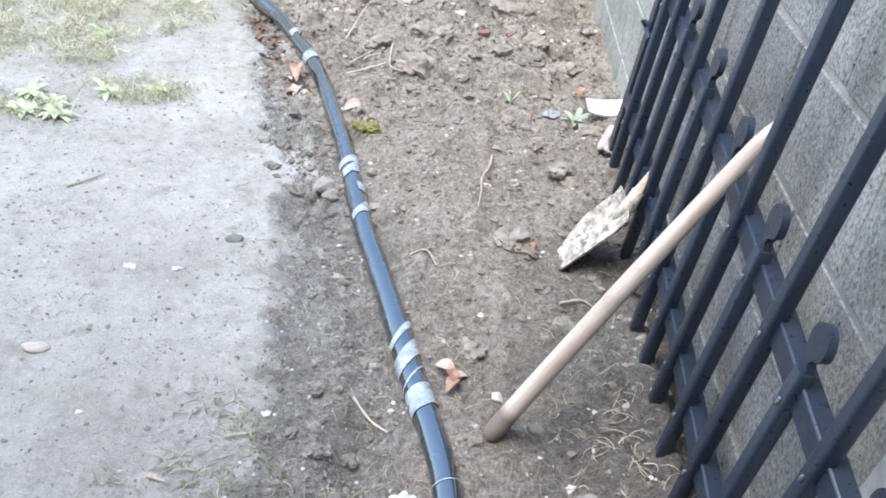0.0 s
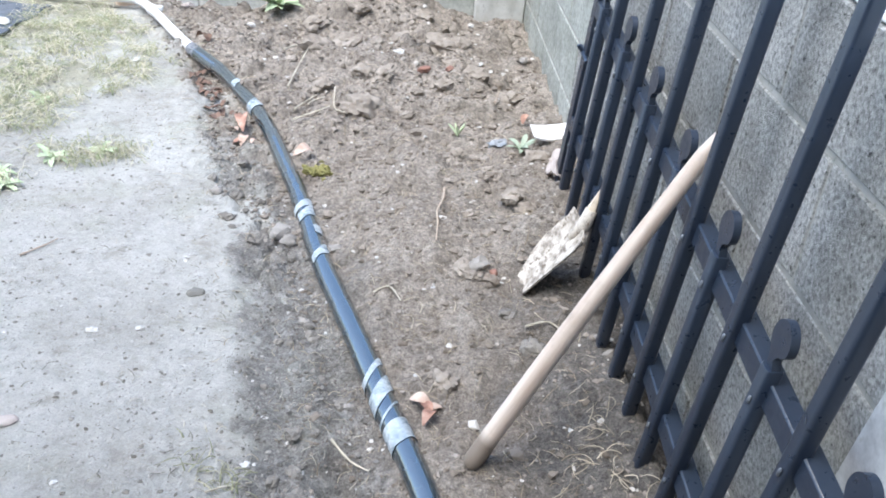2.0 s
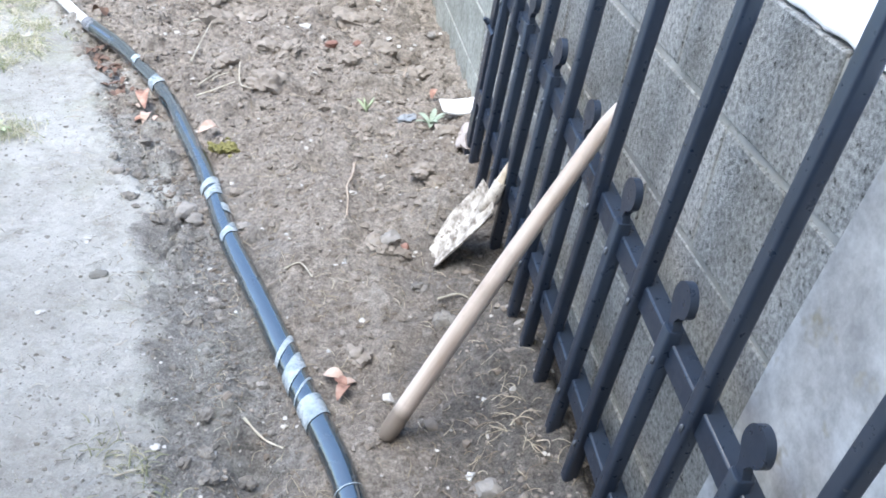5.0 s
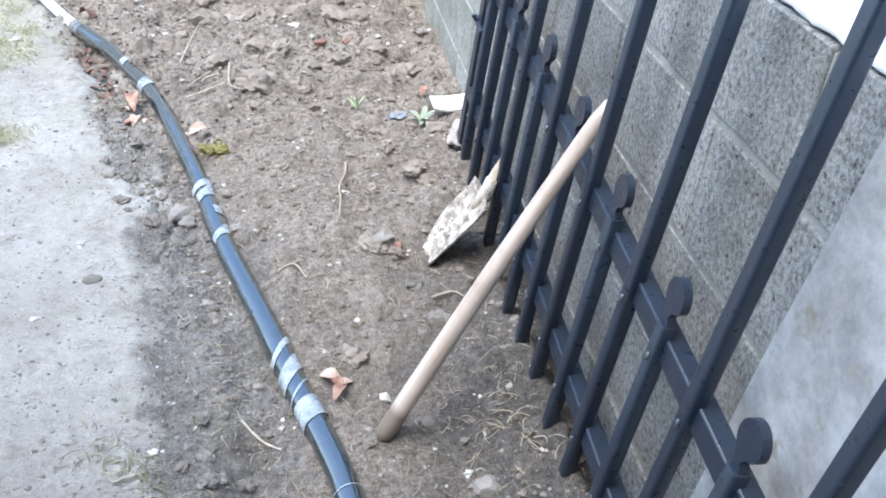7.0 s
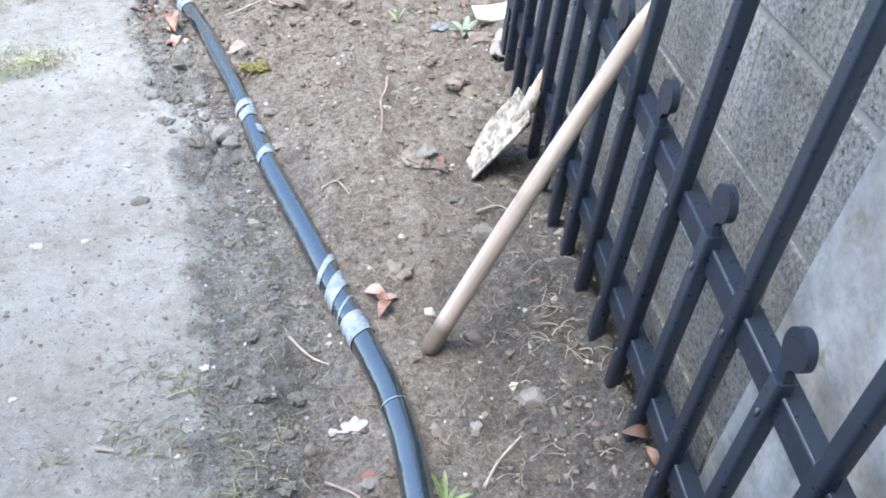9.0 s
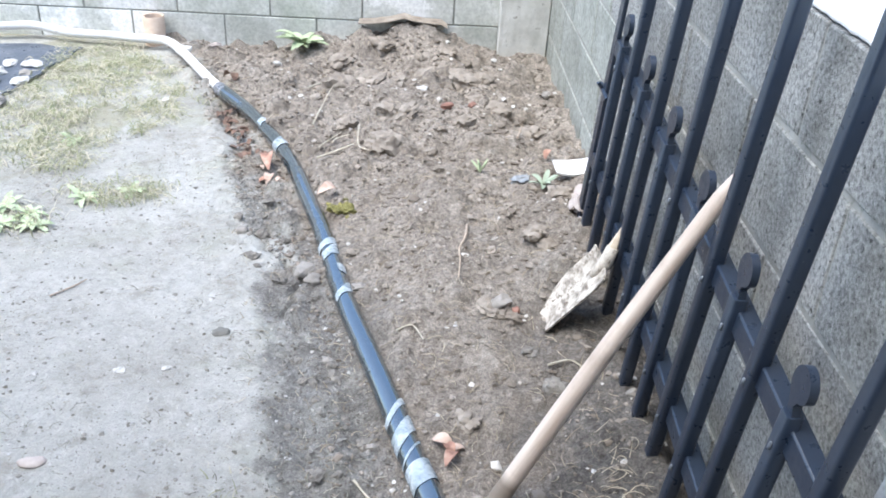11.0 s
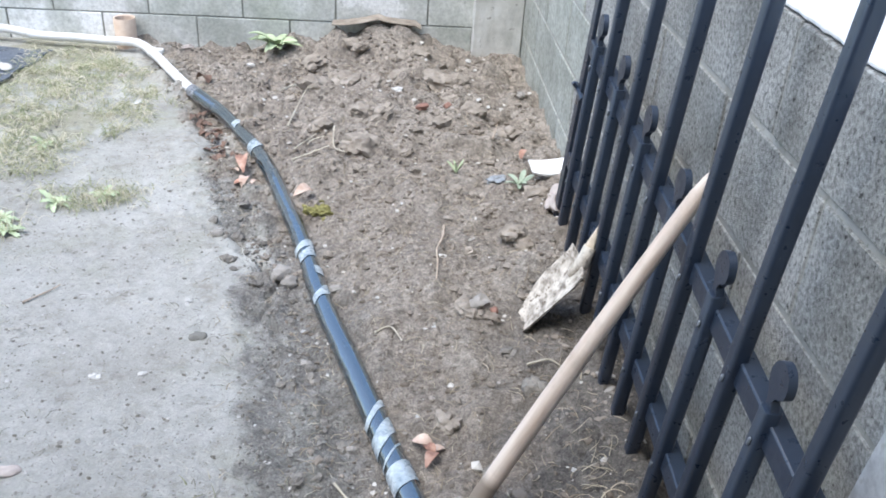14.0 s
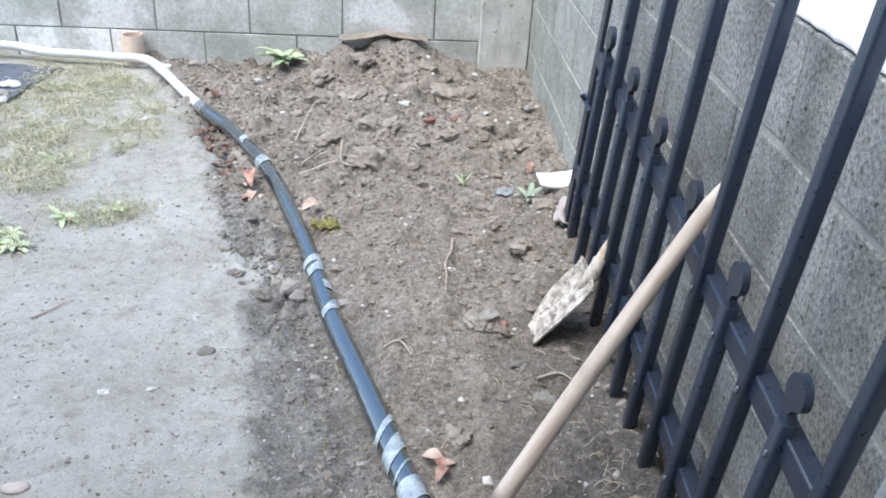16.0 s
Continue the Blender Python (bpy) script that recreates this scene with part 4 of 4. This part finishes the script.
def dark_spot():
    tagged(stone("stone", "flat dull brown-grey stone in the trodden ground", "stone", DULL, -1.134, 2.02, (0.022, 0.016, 0.008), 3, 10, 0.3), group="stones on the soil")


def lying_leaf(bm, x, y, length, width, spin, tilt, lobes=0, up=0.006):
    m = pose(x, y, gz(x, y) + up, tilt, rnd.uniform(-25, 25), spin)
    leaf_blade(bm, length, width * 0.85, 0.75, 1.05, m, lobes)


def leaves():
    piles = [(-1.165, 3.09, LEAF_DRY, "curled orange-brown dead leaf beside the pipe", 0.13, 0.065, 185, 12, 0.03), (-1.145, 2.985, LEAF_PALE, "pale curled dead leaf beside the pipe", 0.07, 0.05, 170, 5, 0.02), (-1.175, 3.0, LEAF_PALE, "pale curled dead leaf beside the pipe", 0.045, 0.035, 60, 5, 0.012), (-1.15, 2.95, LEAF_DRY, "curled orange-brown dead leaf beside the pipe", 0.05, 0.04, 100, 5, 0.012),
             (-1.12, 2.925, LEAF_PALE, "pale curled dead leaf beside the pipe", 0.05, 0.035, -40, 8, 0.008), (-0.90, 2.80, LEAF_PALE, "pale orange curled dead leaf beside the pipe", 0.09, 0.06, 130, 18, 0.018),
             (-0.565, 1.60, LEAF_PALE, "pale curled dead leaf beside the pipe", 0.06, 0.038, 70, 5, 0.012), (-0.545, 1.545, LEAF_DRY, "curled orange-brown dead leaf beside the pipe", 0.065, 0.04, 150, 18, 0.012),
             (-0.555, 1.565, LEAF_DRY, "curled orange-brown dead leaf beside the pipe", 0.055, 0.035, 30, 12, 0.014), (-0.538, 1.575, LEAF_PALE, "pale curled dead leaf beside the pipe", 0.05, 0.03, -60, 6, 0.008),
             (-1.43, 3.84, LEAF_BROWN, "dark brown dead leaf on the soil", 0.11, 0.08, 40, 15, 0.012), (-0.17, 3.02, LEAF_DRY, "curled orange-brown dead leaf by the tile shard", 0.07, 0.035, -30, 30, 0.015),
             (-0.105, 1.08, LEAF_BROWN, "dark brown dead leaf at the gate's foot", 0.06, 0.04, 80, 30, 0.02), (-0.10, 1.02, LEAF_DRY, "curled orange-brown dead leaf at the gate's foot", 0.05, 0.03, 20, 40, 0.02)]
    for x, y, mat, label, ln, w, spin, tilt, up in piles:
        if x > -0.6 and y > 1.5 and y < 1.7:
            # the little heap of curled leaves overlaps round one middle
            a = radians(spin)
            x, y, ln = -0.540 + 0.8 * (x + 0.55) + 0.012 * math.sin(a), 1.575 + 0.8 * (y - 1.57) - 0.012 * math.cos(a), ln * 0.95
        bm = bmesh.new()
        lying_leaf(bm, x, y, ln * 0.8, w * 0.8, spin, tilt, 0, up)
        tagged(part("dead_leaf", bm, mat), label, "leaf", "dead leaves")
    for k in range(26):
        t = k / 25
        x, y = -1.40 + 0.18 * t + rnd.uniform(-0.05, 0.03), 3.55 - 0.45 * t + rnd.uniform(-0.05, 0.05)
        bm = bmesh.new()
        lying_leaf(bm, x, y, rnd.uniform(0.03, 0.058), rnd.uniform(0.018, 0.034), rnd.uniform(0, 360), rnd.uniform(-5, 25), 2, 0.008)
        tagged(part("dead_leaf", bm, LEAF_BROWN), "dark brown dead leaf beside the pipe", "leaf", "dead leaves")


def twig_thing(pts, r, mat, label, h=0.008):
    bm = bmesh.new()
    way = spline([Vector((x, y, gz(x, y) + h + 0.004 * rnd.random())) for x, y in pts], 6)
    n = len(way)
    tube(bm, way, [r * (1 - 0.5 * i / n) * (1 + 0.15 * math.sin(i * 1.7)) for i in range(n)], 7)
    return tagged(part("twig", bm, mat), label, "twig", "twigs on the soil")


def twigs():
    twig_thing([(-0.475, 2.47), (-0.485, 2.37), (-0.505, 2.29), (-0.505, 2.23), (-0.512, 2.15)], 0.0042, TWIG, "crooked brown twig lying on the dug soil")
    twig_thing([(-0.752, 1.512), (-0.71, 1.475), (-0.668, 1.438)], 0.0032, STRAW, "thin straight pale stem on the soil", 0.01)
    twig_thing([(-0.675, 1.985), (-0.635, 1.99), (-0.605, 1.945)], 0.0028, STRAW, "pale bent root on the soil", 0.008)
    twig_thing([(-0.30, 1.84), (-0.245, 1.86), (-0.215, 1.84)], 0.0035, STRAW, "pale bent root beside the spade", 0.01)
    twig_thing([(-0.985, 1.335), (-0.945, 1.355), (-0.90, 1.37)], 0.0027, STRAW, "pale dry stalk on the trodden ground", 0.006)
    twig_thing([(-1.10, 1.225), (-1.065, 1.215)], 0.0045, TWIG, "short brown stick on the trodden ground", 0.006)
    twig_thing([(-1.62, 2.15), (-1.57, 2.21), (-1.55, 2.24)], 0.003, TWIG, "thin brown stem on the trodden ground", 0.005)
    twig_thing([(-1.084, 3.645), (-1.05, 3.73), (-1.006, 3.824)], 0.0045, STRAW, "thin brown stem on the dug soil", 0.02)
    twig_thing([(-0.985, 3.00), (-0.93, 3.04), (-0.86, 3.075)], 0.0038, STRAW, "thin pale stem on the dug soil", 0.015)
    twig_thing([(-1.03, 3.29), (-1.01, 3.43), (-0.965, 3.58)], 0.004, STRAW, "thin pale stem on the dug soil", 0.02)
    twig_thing([(-0.985, 3.08), (-0.95, 3.14), (-0.915, 3.215)], 0.0035, STRAW, "thin pale stem on the dug soil", 0.02)
    twig_thing([(-0.94, 3.12), (-0.93, 3.17), (-0.885, 3.19)], 0.003, STRAW, "thin pale stem on the dug soil", 0.02)
    twig_thing([(-0.85, 3.24), (-0.845, 3.12), (-0.80, 3.0)], 0.003, STRAW, "thin pale stem on the dug soil", 0.02)
    twig_thing([(-0.26, 3.15), (-0.23, 3.30)], 0.004, TWIG, "thin brown stem on the dug soil", 0.02)
    twig_thing([(-0.40, 1.05), (-0.36, 1.12), (-0.31, 1.17)], 0.003, STRAW, "thin straight pale stem on the soil", 0.01)
    twig_thing([(-0.68, 1.14), (-0.62, 1.09), (-0.60, 1.02)], 0.003, TWIG, "thin brown stem by the pipe", 0.01)


def strands(name, label, category, n, area, length, width, mat, lift, curl, seed, clump=0.0):
    """Many thin bent strands, one strip of three sides each."""
    r = np.random.default_rng(seed)
    verts, faces = [], []
    cx, cy = 0.0, 0.0
    left = 0
    while left < n:
        if left % max(1, int(clump)) == 0:
            cx, cy = area(r)
        x, y = (cx + r.normal(0, 0.02), cy + r.normal(0, 0.02)) if clump else area(r)
        left += 1
        L, w, a = length * (0.4 + 0.9 * r.random()), width * (0.6 + 0.8 * r.random()), r.random() * 2 * math.pi
        bend = curl * (r.random() - 0.5) * 2
        up = lift * (0.4 + r.random())
        p = Vector((x, y, gz(x, y) - 0.002))
        base = len(verts)
        k = 5
        for i in range(k + 1):
            t = i / k
            ang = a + bend * t
            if i:
                p = p + Vector((math.cos(ang), math.sin(ang), 0)) * (L / k)
                p.z = max(gz(p.x, p.y) + 0.001, p.z) if lift < 0.5 else p.z
            zz = p.z + up * L * math.sin(min(1, t * 1.15) * math.pi * (0.55 if lift > 0.5 else 0.9)) + 0.002
            side = Vector((-math.sin(ang), math.cos(ang), 0)) * w * (1 - 0.8 * t)
            verts += [(p.x - side.x, p.y - side.y, zz), (p.x + side.x, p.y + side.y, zz), (p.x, p.y, zz + w * 0.9)]
        for i in range(k):
            q = base + 3 * i
            faces += [(q, q + 1, q + 4, q + 3), (q + 1, q + 2, q + 5, q + 4), (q + 2, q, q + 3, q + 5)]
    me = bpy.data.meshes.new(name)
    me.from_pydata(verts, [], faces)
    me.materials.append(mat)
    return tagged(new(name, me), label, category, kind="stuff")


def strand_material(name, stops):
    mat = bpy.data.materials.new(name)
    nt = tree_of(mat)
    bsdf = nt.nodes["Principled BSDF"]
    nt.links.new(ramp(nt, nt.nodes.new("ShaderNodeNewGeometry").outputs["Random Per Island"], stops), bsdf.inputs["Base Color"])
    bsdf.inputs["Roughness"].default_value = 0.8
    return mat


def turf():
    green = strand_material("grass_blade", [(0, (0.22, 0.25, 0.13)), (0.3, (0.36, 0.38, 0.23)), (0.6, (0.52, 0.49, 0.35)), (1, (0.70, 0.64, 0.51))])

    def far_turf(r):
        while True:
            x, y = r.uniform(-2.7, -1.35), r.uniform(2.9, 4.3)
            line = 3.6 + 1.3 * min(0.3, max(-0.9, x + 1.57))
            if x < edge_x(y) - 0.1 and not (x < -2.3 and y > 3.4) and y > line + 0.9 * (float(vnoise(x * 5, y * 5, 11)) - 0.5) + 0.3 * (r.random() - 0.5):
                return x, y

    def tufts(r):
        cx, cy, s = ((-1.62, 2.77, 0.09), (-1.70, 2.74, 0.06), (-1.53, 2.79, 0.05), (-1.86, 2.57, 0.09), (-1.86, 3.20, 0.10), (-2.0, 3.10, 0.13), (-1.66, 3.66, 0.10), (-1.98, 2.50, 0.10))[r.integers(8)]
        return cx + r.normal(0, s), cy + r.normal(0, s * 0.6)

    def near_edge(r):
        while True:
            x, y = r.uniform(-1.25, -0.72), r.uniform(0.95, 1.5)
            if r.random() < 0.35 + 0.65 * (y < 1.3):
                return x, y

    strands("grass", "thin yellow-green grass and moss on trodden ground", "grass", 4200, far_turf, 0.056, 0.0015, green, 0.38, 1.7, 21, 14)
    strands("grass", "tufts of green grass on the bare ground", "grass", 900, tufts, 0.06, 0.0013, green, 0.5, 1.2, 22, 6)
    strands("grass", "sparse dry grass near the hollow", "grass", 270, near_edge, 0.036, 0.0016, strand_material("dry_grass", [(0, (0.194, 0.206, 0.115)), (0.6, (0.334, 0.335, 0.213)), (1, (0.510, 0.473, 0.361))]), 0.2, 0.7, 23, 12)
    straw = strand_material("straw", [(0, (0.24, 0.19, 0.13)), (0.5, (0.36, 0.30, 0.215)), (1, (0.56, 0.50, 0.39))])

    def on_soil(r):
        y = 1.0 + 3.2 * r.random()
        return float(edge_x(y)) + r.uniform(-0.25, 0.05) + r.random() * (-float(edge_x(y))) * 0.9, y

    strands("rootlets", "pale rootlets and straw bits scattered over the soil", "rootlets", 1700, on_soil, 0.036, 0.0011, straw, 0.12, 1.8, 24)

    def on_trodden(r):
        y = 1.1 + 2.2 * r.random() ** 1.3
        return float(edge_x(y)) + 0.05 - 1.0 * r.random() ** 1.5, y

    strands("straw_bits", "short bits of straw and dead grass on the trodden ground", "straw", 900, on_trodden, 0.026, 0.0010,
            strand_material("grey_straw", [(0, (0.13, 0.12, 0.10)), (0.5, (0.26, 0.25, 0.20)), (1, (0.60, 0.56, 0.47))]), 0.1, 1.8, 26, 3)

    def at_gate(r):
        k = r.integers(4)
        cx, cy = ((-0.20, 1.50), (-0.22, 1.42), (-0.17, 1.33), (-0.30, 1.12))[k]
        return cx + r.normal(0, 0.05), cy + r.normal(0, 0.045)

    strands("rootlets", "tangled pale roots at the gate's foot", "roots", 46, at_gate, 0.05, 0.0014, strand_material("root", [(0, (0.38, 0.33, 0.24)), (1, (0.60, 0.54, 0.42))]), 0.14, 2.2, 25)


def rosette(name, label, x, y, mat, n, length, width, lift, seed, lobes=0):
    r = random.Random(seed)
    ob = tagged(new(name), label, "plant")
    ob.location = (x, y, gz(x, y))
    for k in range(n):
        bm = bmesh.new()
        leaf_blade(bm, length * r.uniform(0.65, 1.1), width * r.uniform(0.8, 1.15), lift * r.uniform(0.7, 1.3), r.uniform(0.3, 0.7), pose(0, 0, 0.003, r.uniform(-5, 12), r.uniform(-12, 12), 360 * k / n + r.uniform(-18, 18)), lobes)
        part("leaf", bm, mat, ob)
    return ob


def plants():
    rosette("weed", "light green broad-leaved weed at the foot of the wall", -1.18, 4.27, LEAF_LIGHT, 22, 0.135, 0.044, 0.75, 3)
    rosette("seedling", "small yellow-green seedling on the dug soil", -0.41, 2.90, LEAF_LIGHT, 5, 0.036, 0.009, 1.9, 4)
    rosette("seedling", "small grey-green seedling with long leaves by the tile shard", -0.205, 2.79, LEAF_GREY, 7, 0.062, 0.016, 1.0, 5)
    rosette("seedling", "small green weed beside the pipe", -0.47, 1.035, LEAF_GREEN, 8, 0.05, 0.008, 1.2, 6)
    for k, (x, y) in enumerate(((-1.90, 2.53), (-1.84, 2.60), (-1.90, 3.17), (-1.93, 2.64), (-1.80, 2.53), (-2.0, 2.52), (-1.72, 2.73), (-1.58, 2.79))):
        rosette("weed", "low pale green weed in the trodden ground", x, y, LEAF_LIGHT, 9, 0.06, 0.018, 0.55, 20 + k, 3)
    bm = bmesh.new()
    r = random.Random(8)
    for k in range(34):
        lump(bm, (0.009, 0.009, 0.008), k, 0.45, 2, (r.gauss(0, 0.024), r.gauss(0, 0.028), 0.004 + 0.012 * r.random()))
    moss = part("moss_clump", bm, MOSS)
    moss.location = (-0.872, 2.675, gz(-0.872, 2.675))
    tagged(moss, "clump of olive moss beside the pipe", "moss")


def tile_shard():
    bm = bmesh.new()
    n = 12
    rows = []
    for i in range(n + 1):
        u = i / n - 0.5
        zc = 0.011 * (4 * u * u)
        rows.append([bm.verts.new((0.135 * u, 0.070 * v + 0.008 * math.cos(u * 3) * (1 if v < 0 else -1) * -1, zc + dz)) for v, dz in ((-0.5, 0), (0.5, 0.004), (0.5, 0.011), (-0.5, 0.007))])
    for a, b in zip(rows, rows[1:]):
        for k in range(4):
            bm.faces.new((a[k], a[(k + 1) % 4], b[(k + 1) % 4], b[k]))
    bm.faces.new(rows[0])
    bm.faces.new(rows[-1][::-1])
    ob = tagged(part("tile_shard", bm, CERAMIC), "curved white glazed shard of broken crockery on the soil", "shard")
    ob.matrix_basis = pose(-0.088, 2.90, gz(-0.088, 2.90) + 0.022, 8, -4, 6)


def scraps():
    stone("rubble_lump", "crumbly whitish lump of old plaster by the gate", "rubble", PINK, -0.115, 2.63, (0.026, 0.085, 0.032), 5, -8, 0.15, 0.4)
    bm = bmesh.new()
    lump(bm, (0.017, 0.019, 0.008), 9, 0.5, 3)
    lump(bm, (0.016, 0.004, 0.003), 2, 0.4, 2, (-0.026, -0.004, 0.0))
    lump(bm, (0.008, 0.007, 0.004), 3, 0.4, 2, (-0.042, -0.002, 0.0))
    ob = tagged(part("paper_scrap", bm, CHALK), "crumpled white paper scrap in the hollow", "scrap")
    ob.matrix_basis = pose(-0.622, 1.262, gz(-0.622, 1.262) + 0.006, 0, 0, 10)
    # grey plastic film by the seedling
    bm = bmesh.new()
    lump(bm, (0.03, 0.022, 0.012), 14, 0.6, 3)
    ob = tagged(part("film_scrap", bm, surface("dull_film", [(0.3, (0.17, 0.185, 0.20)), (0.7, (0.36, 0.38, 0.40))], 40, 0.4, 0.3, 90, 0.001)), "crumpled grey-blue plastic film on the soil", "scrap")
    ob.matrix_basis = pose(-0.275, 2.86, gz(-0.275, 2.86) + 0.004, 0, 0, 30)


def clay_pipe():
    """A stub of clay drain standing open at the wall's foot."""
    ob = tagged(new("drain_stub"), "terracotta drain stub standing at the wall's foot", "drain")
    ob.location = (-1.905, 4.365, gz(-1.905, 4.365) - 0.02)
    bm = bmesh.new()
    n, prof = 24, [(0.050, 0.0), (0.051, 0.145), (0.049, 0.15), (0.043, 0.147), (0.041, 0.11), (0.041, 0.06), (0.0, 0.06)]
    prev = None
    for r, z in prof:
        ring = [bm.verts.new((r * math.cos(2 * math.pi * k / n), r * math.sin(2 * math.pi * k / n), z)) for k in range(n)] if r else [bm.verts.new((0, 0, z))]
        if prev:
            for k in range(n):
                if len(ring) > 1:
                    bm.faces.new((prev[k], prev[(k + 1) % n], ring[(k + 1) % n], ring[k]))
                else:
                    bm.faces.new((prev[k], prev[(k + 1) % n], ring[0]))
        prev = ring
    part("body", bm, TERRACOTTA, ob)
    bm = bmesh.new()
    for k in range(14):
        a = k * 2.4
        lump(bm, (0.011, 0.011, 0.009), k, 0.3, 2, (0.03 * math.cos(a) * (k % 3) / 2, 0.03 * math.sin(a) * (k % 3) / 2, 0.118))
    part("fill", bm, CLOD, ob, "stones and soil inside")


def bent_board():
    bm = bmesh.new()
    prof = [(-0.925, 0.155), (-0.86, 0.160), (-0.78, 0.172), (-0.705, 0.192), (-0.66, 0.180), (-0.60, 0.174), (-0.525, 0.170), (-0.495, 0.150)]
    rows = []
    for x, z in prof:
        rows.append([bm.verts.new((x, y, z + dz - (4.41 - y) * 0.05 + 0.004 * noise.noise(Vector((x * 30, y * 9, 0))))) for y, dz in ((4.412, 0), (4.335, 0), (4.335, 0.004), (4.412, 0.004))])
    for a, b in zip(rows, rows[1:]):
        for k in range(4):
            bm.faces.new((a[k], a[(k + 1) % 4], b[(k + 1) % 4], b[k]))
    bm.faces.new(rows[0])
    bm.faces.new(rows[-1][::-1])
    tagged(part("board", bm, CARD), "bent weathered board lying on the heap against the wall", "board")


def far_rubble():
    """A dark wet sheet at the far corner with pale stones lying on it."""
    bm = bmesh.new()
    nx, ny = 26, 26
    x0, x1, y0, y1 = -3.3, -2.30, 3.40, 4.22
    grid = []
    for side in (0.011, 0.005):
        rows = []
        for j in range(ny + 1):
            row = []
            for i in range(nx + 1):
                u, v = i / nx, j / ny
                x = x0 + (x1 - x0) * u + 0.16 * (v - 0.35) * u + 0.03 * noise.noise(Vector((v * 7, u * 3, 1))) * u
                y = y0 + (y1 - y0) * v + 0.03 * noise.noise(Vector((u * 7, 4, v * 3)))
                row.append(bm.verts.new((x, y, gz(x, y) + side + 0.006 + 0.006 * noise.noise(Vector((u * 9, v * 9, 2))))))
            rows.append(row)
        grid.append(rows)
    for j in range(ny):
        for i in range(nx):
            for rows, turn in ((grid[0], 1), (grid[1], -1)):
                bm.faces.new((rows[j][i], rows[j][i + 1], rows[j + 1][i + 1], rows[j + 1][i])[::turn])
    rim = [(0, i) for i in range(nx)] + [(j, nx) for j in range(ny)] + [(ny, i) for i in range(nx, 0, -1)] + [(j, 0) for j in range(ny, 0, -1)]
    for a, b in zip(rim, rim[1:] + rim[:1]):
        bm.faces.new((grid[0][a[0]][a[1]], grid[1][a[0]][a[1]], grid[1][b[0]][b[1]], grid[0][b[0]][b[1]]))
    tagged(part("plastic_sheet", bm, SHEET), "dark blue-grey plastic sheet spread over the ground", "sheet")
    r = random.Random(5)
    for k in range(20):
        bm = bmesh.new()
        s = r.uniform(0.034, 0.062)
        lump(bm, (s, s * 0.75, s * 0.32), 40 + k, 0.22, 3)
        x, y = -2.335 - 0.125 * (k % 4) + r.uniform(-0.03, 0.03), 3.47 + 0.125 * (k // 4) + r.uniform(-0.035, 0.035)
        ob = tagged(part("pale_stone", bm, CHALK if k % 3 else STONE), "flat pale stone lying on the dark plastic sheet", "stone", "stones on the sheet")
        ob.matrix_basis = pose(x, y, gz(x, y) + s * 0.2 + 0.014, 0, 0, r.uniform(0, 360))
    # a white card in the weeds
    bm = bmesh.new()
    box(bm, (0.085, 0.10, 0.003), bevel=0.001)
    bmesh.ops.subdivide_edges(bm, edges=[e for e in bm.edges if e.calc_length() > 0.05], cuts=5, use_grid_fill=True)
    for v in bm.verts:
        v.co.z += 0.006 * noise.noise(v.co * 22)
    ob = tagged(part("card_scrap", bm, CHALK), "bent white card lying among low weeds", "scrap")
    ob.matrix_basis = pose(CARD_AT[0], CARD_AT[1], gz(*CARD_AT) + 0.022, 6, -4, -32)
    for k, (x, y, w) in enumerate(((-1.66, 3.62, 0.05), (-2.13, 3.30, 0.03), (-1.52, 4.24, 0.06), (-1.60, 4.27, 0.05), (-1.28, 4.08, 0.045), (-1.22, 4.10, 0.035), (-1.95, 4.0, 0.028), (-1.82, 3.93, 0.03))):
        bm = bmesh.new()
        lump(bm, (w * 0.55, w * 0.28, w * 0.22), 70 + k, 0.3, 3)
        ob = tagged(part("chip", bm, PINK if k % 2 else CHALK), "pale flake of stone lying in the thin grass", "stone chip", "white chips")
        ob.matrix_basis = pose(x, y, gz(x, y) + w * 0.1, 0, 0, r.uniform(-40, 40))


crumbs()
clods()
stones()
dark_spot()
leaves()
twigs()
turf()
plants()
tile_shard()
scraps()
clay_pipe()
bent_board()
far_rubble()
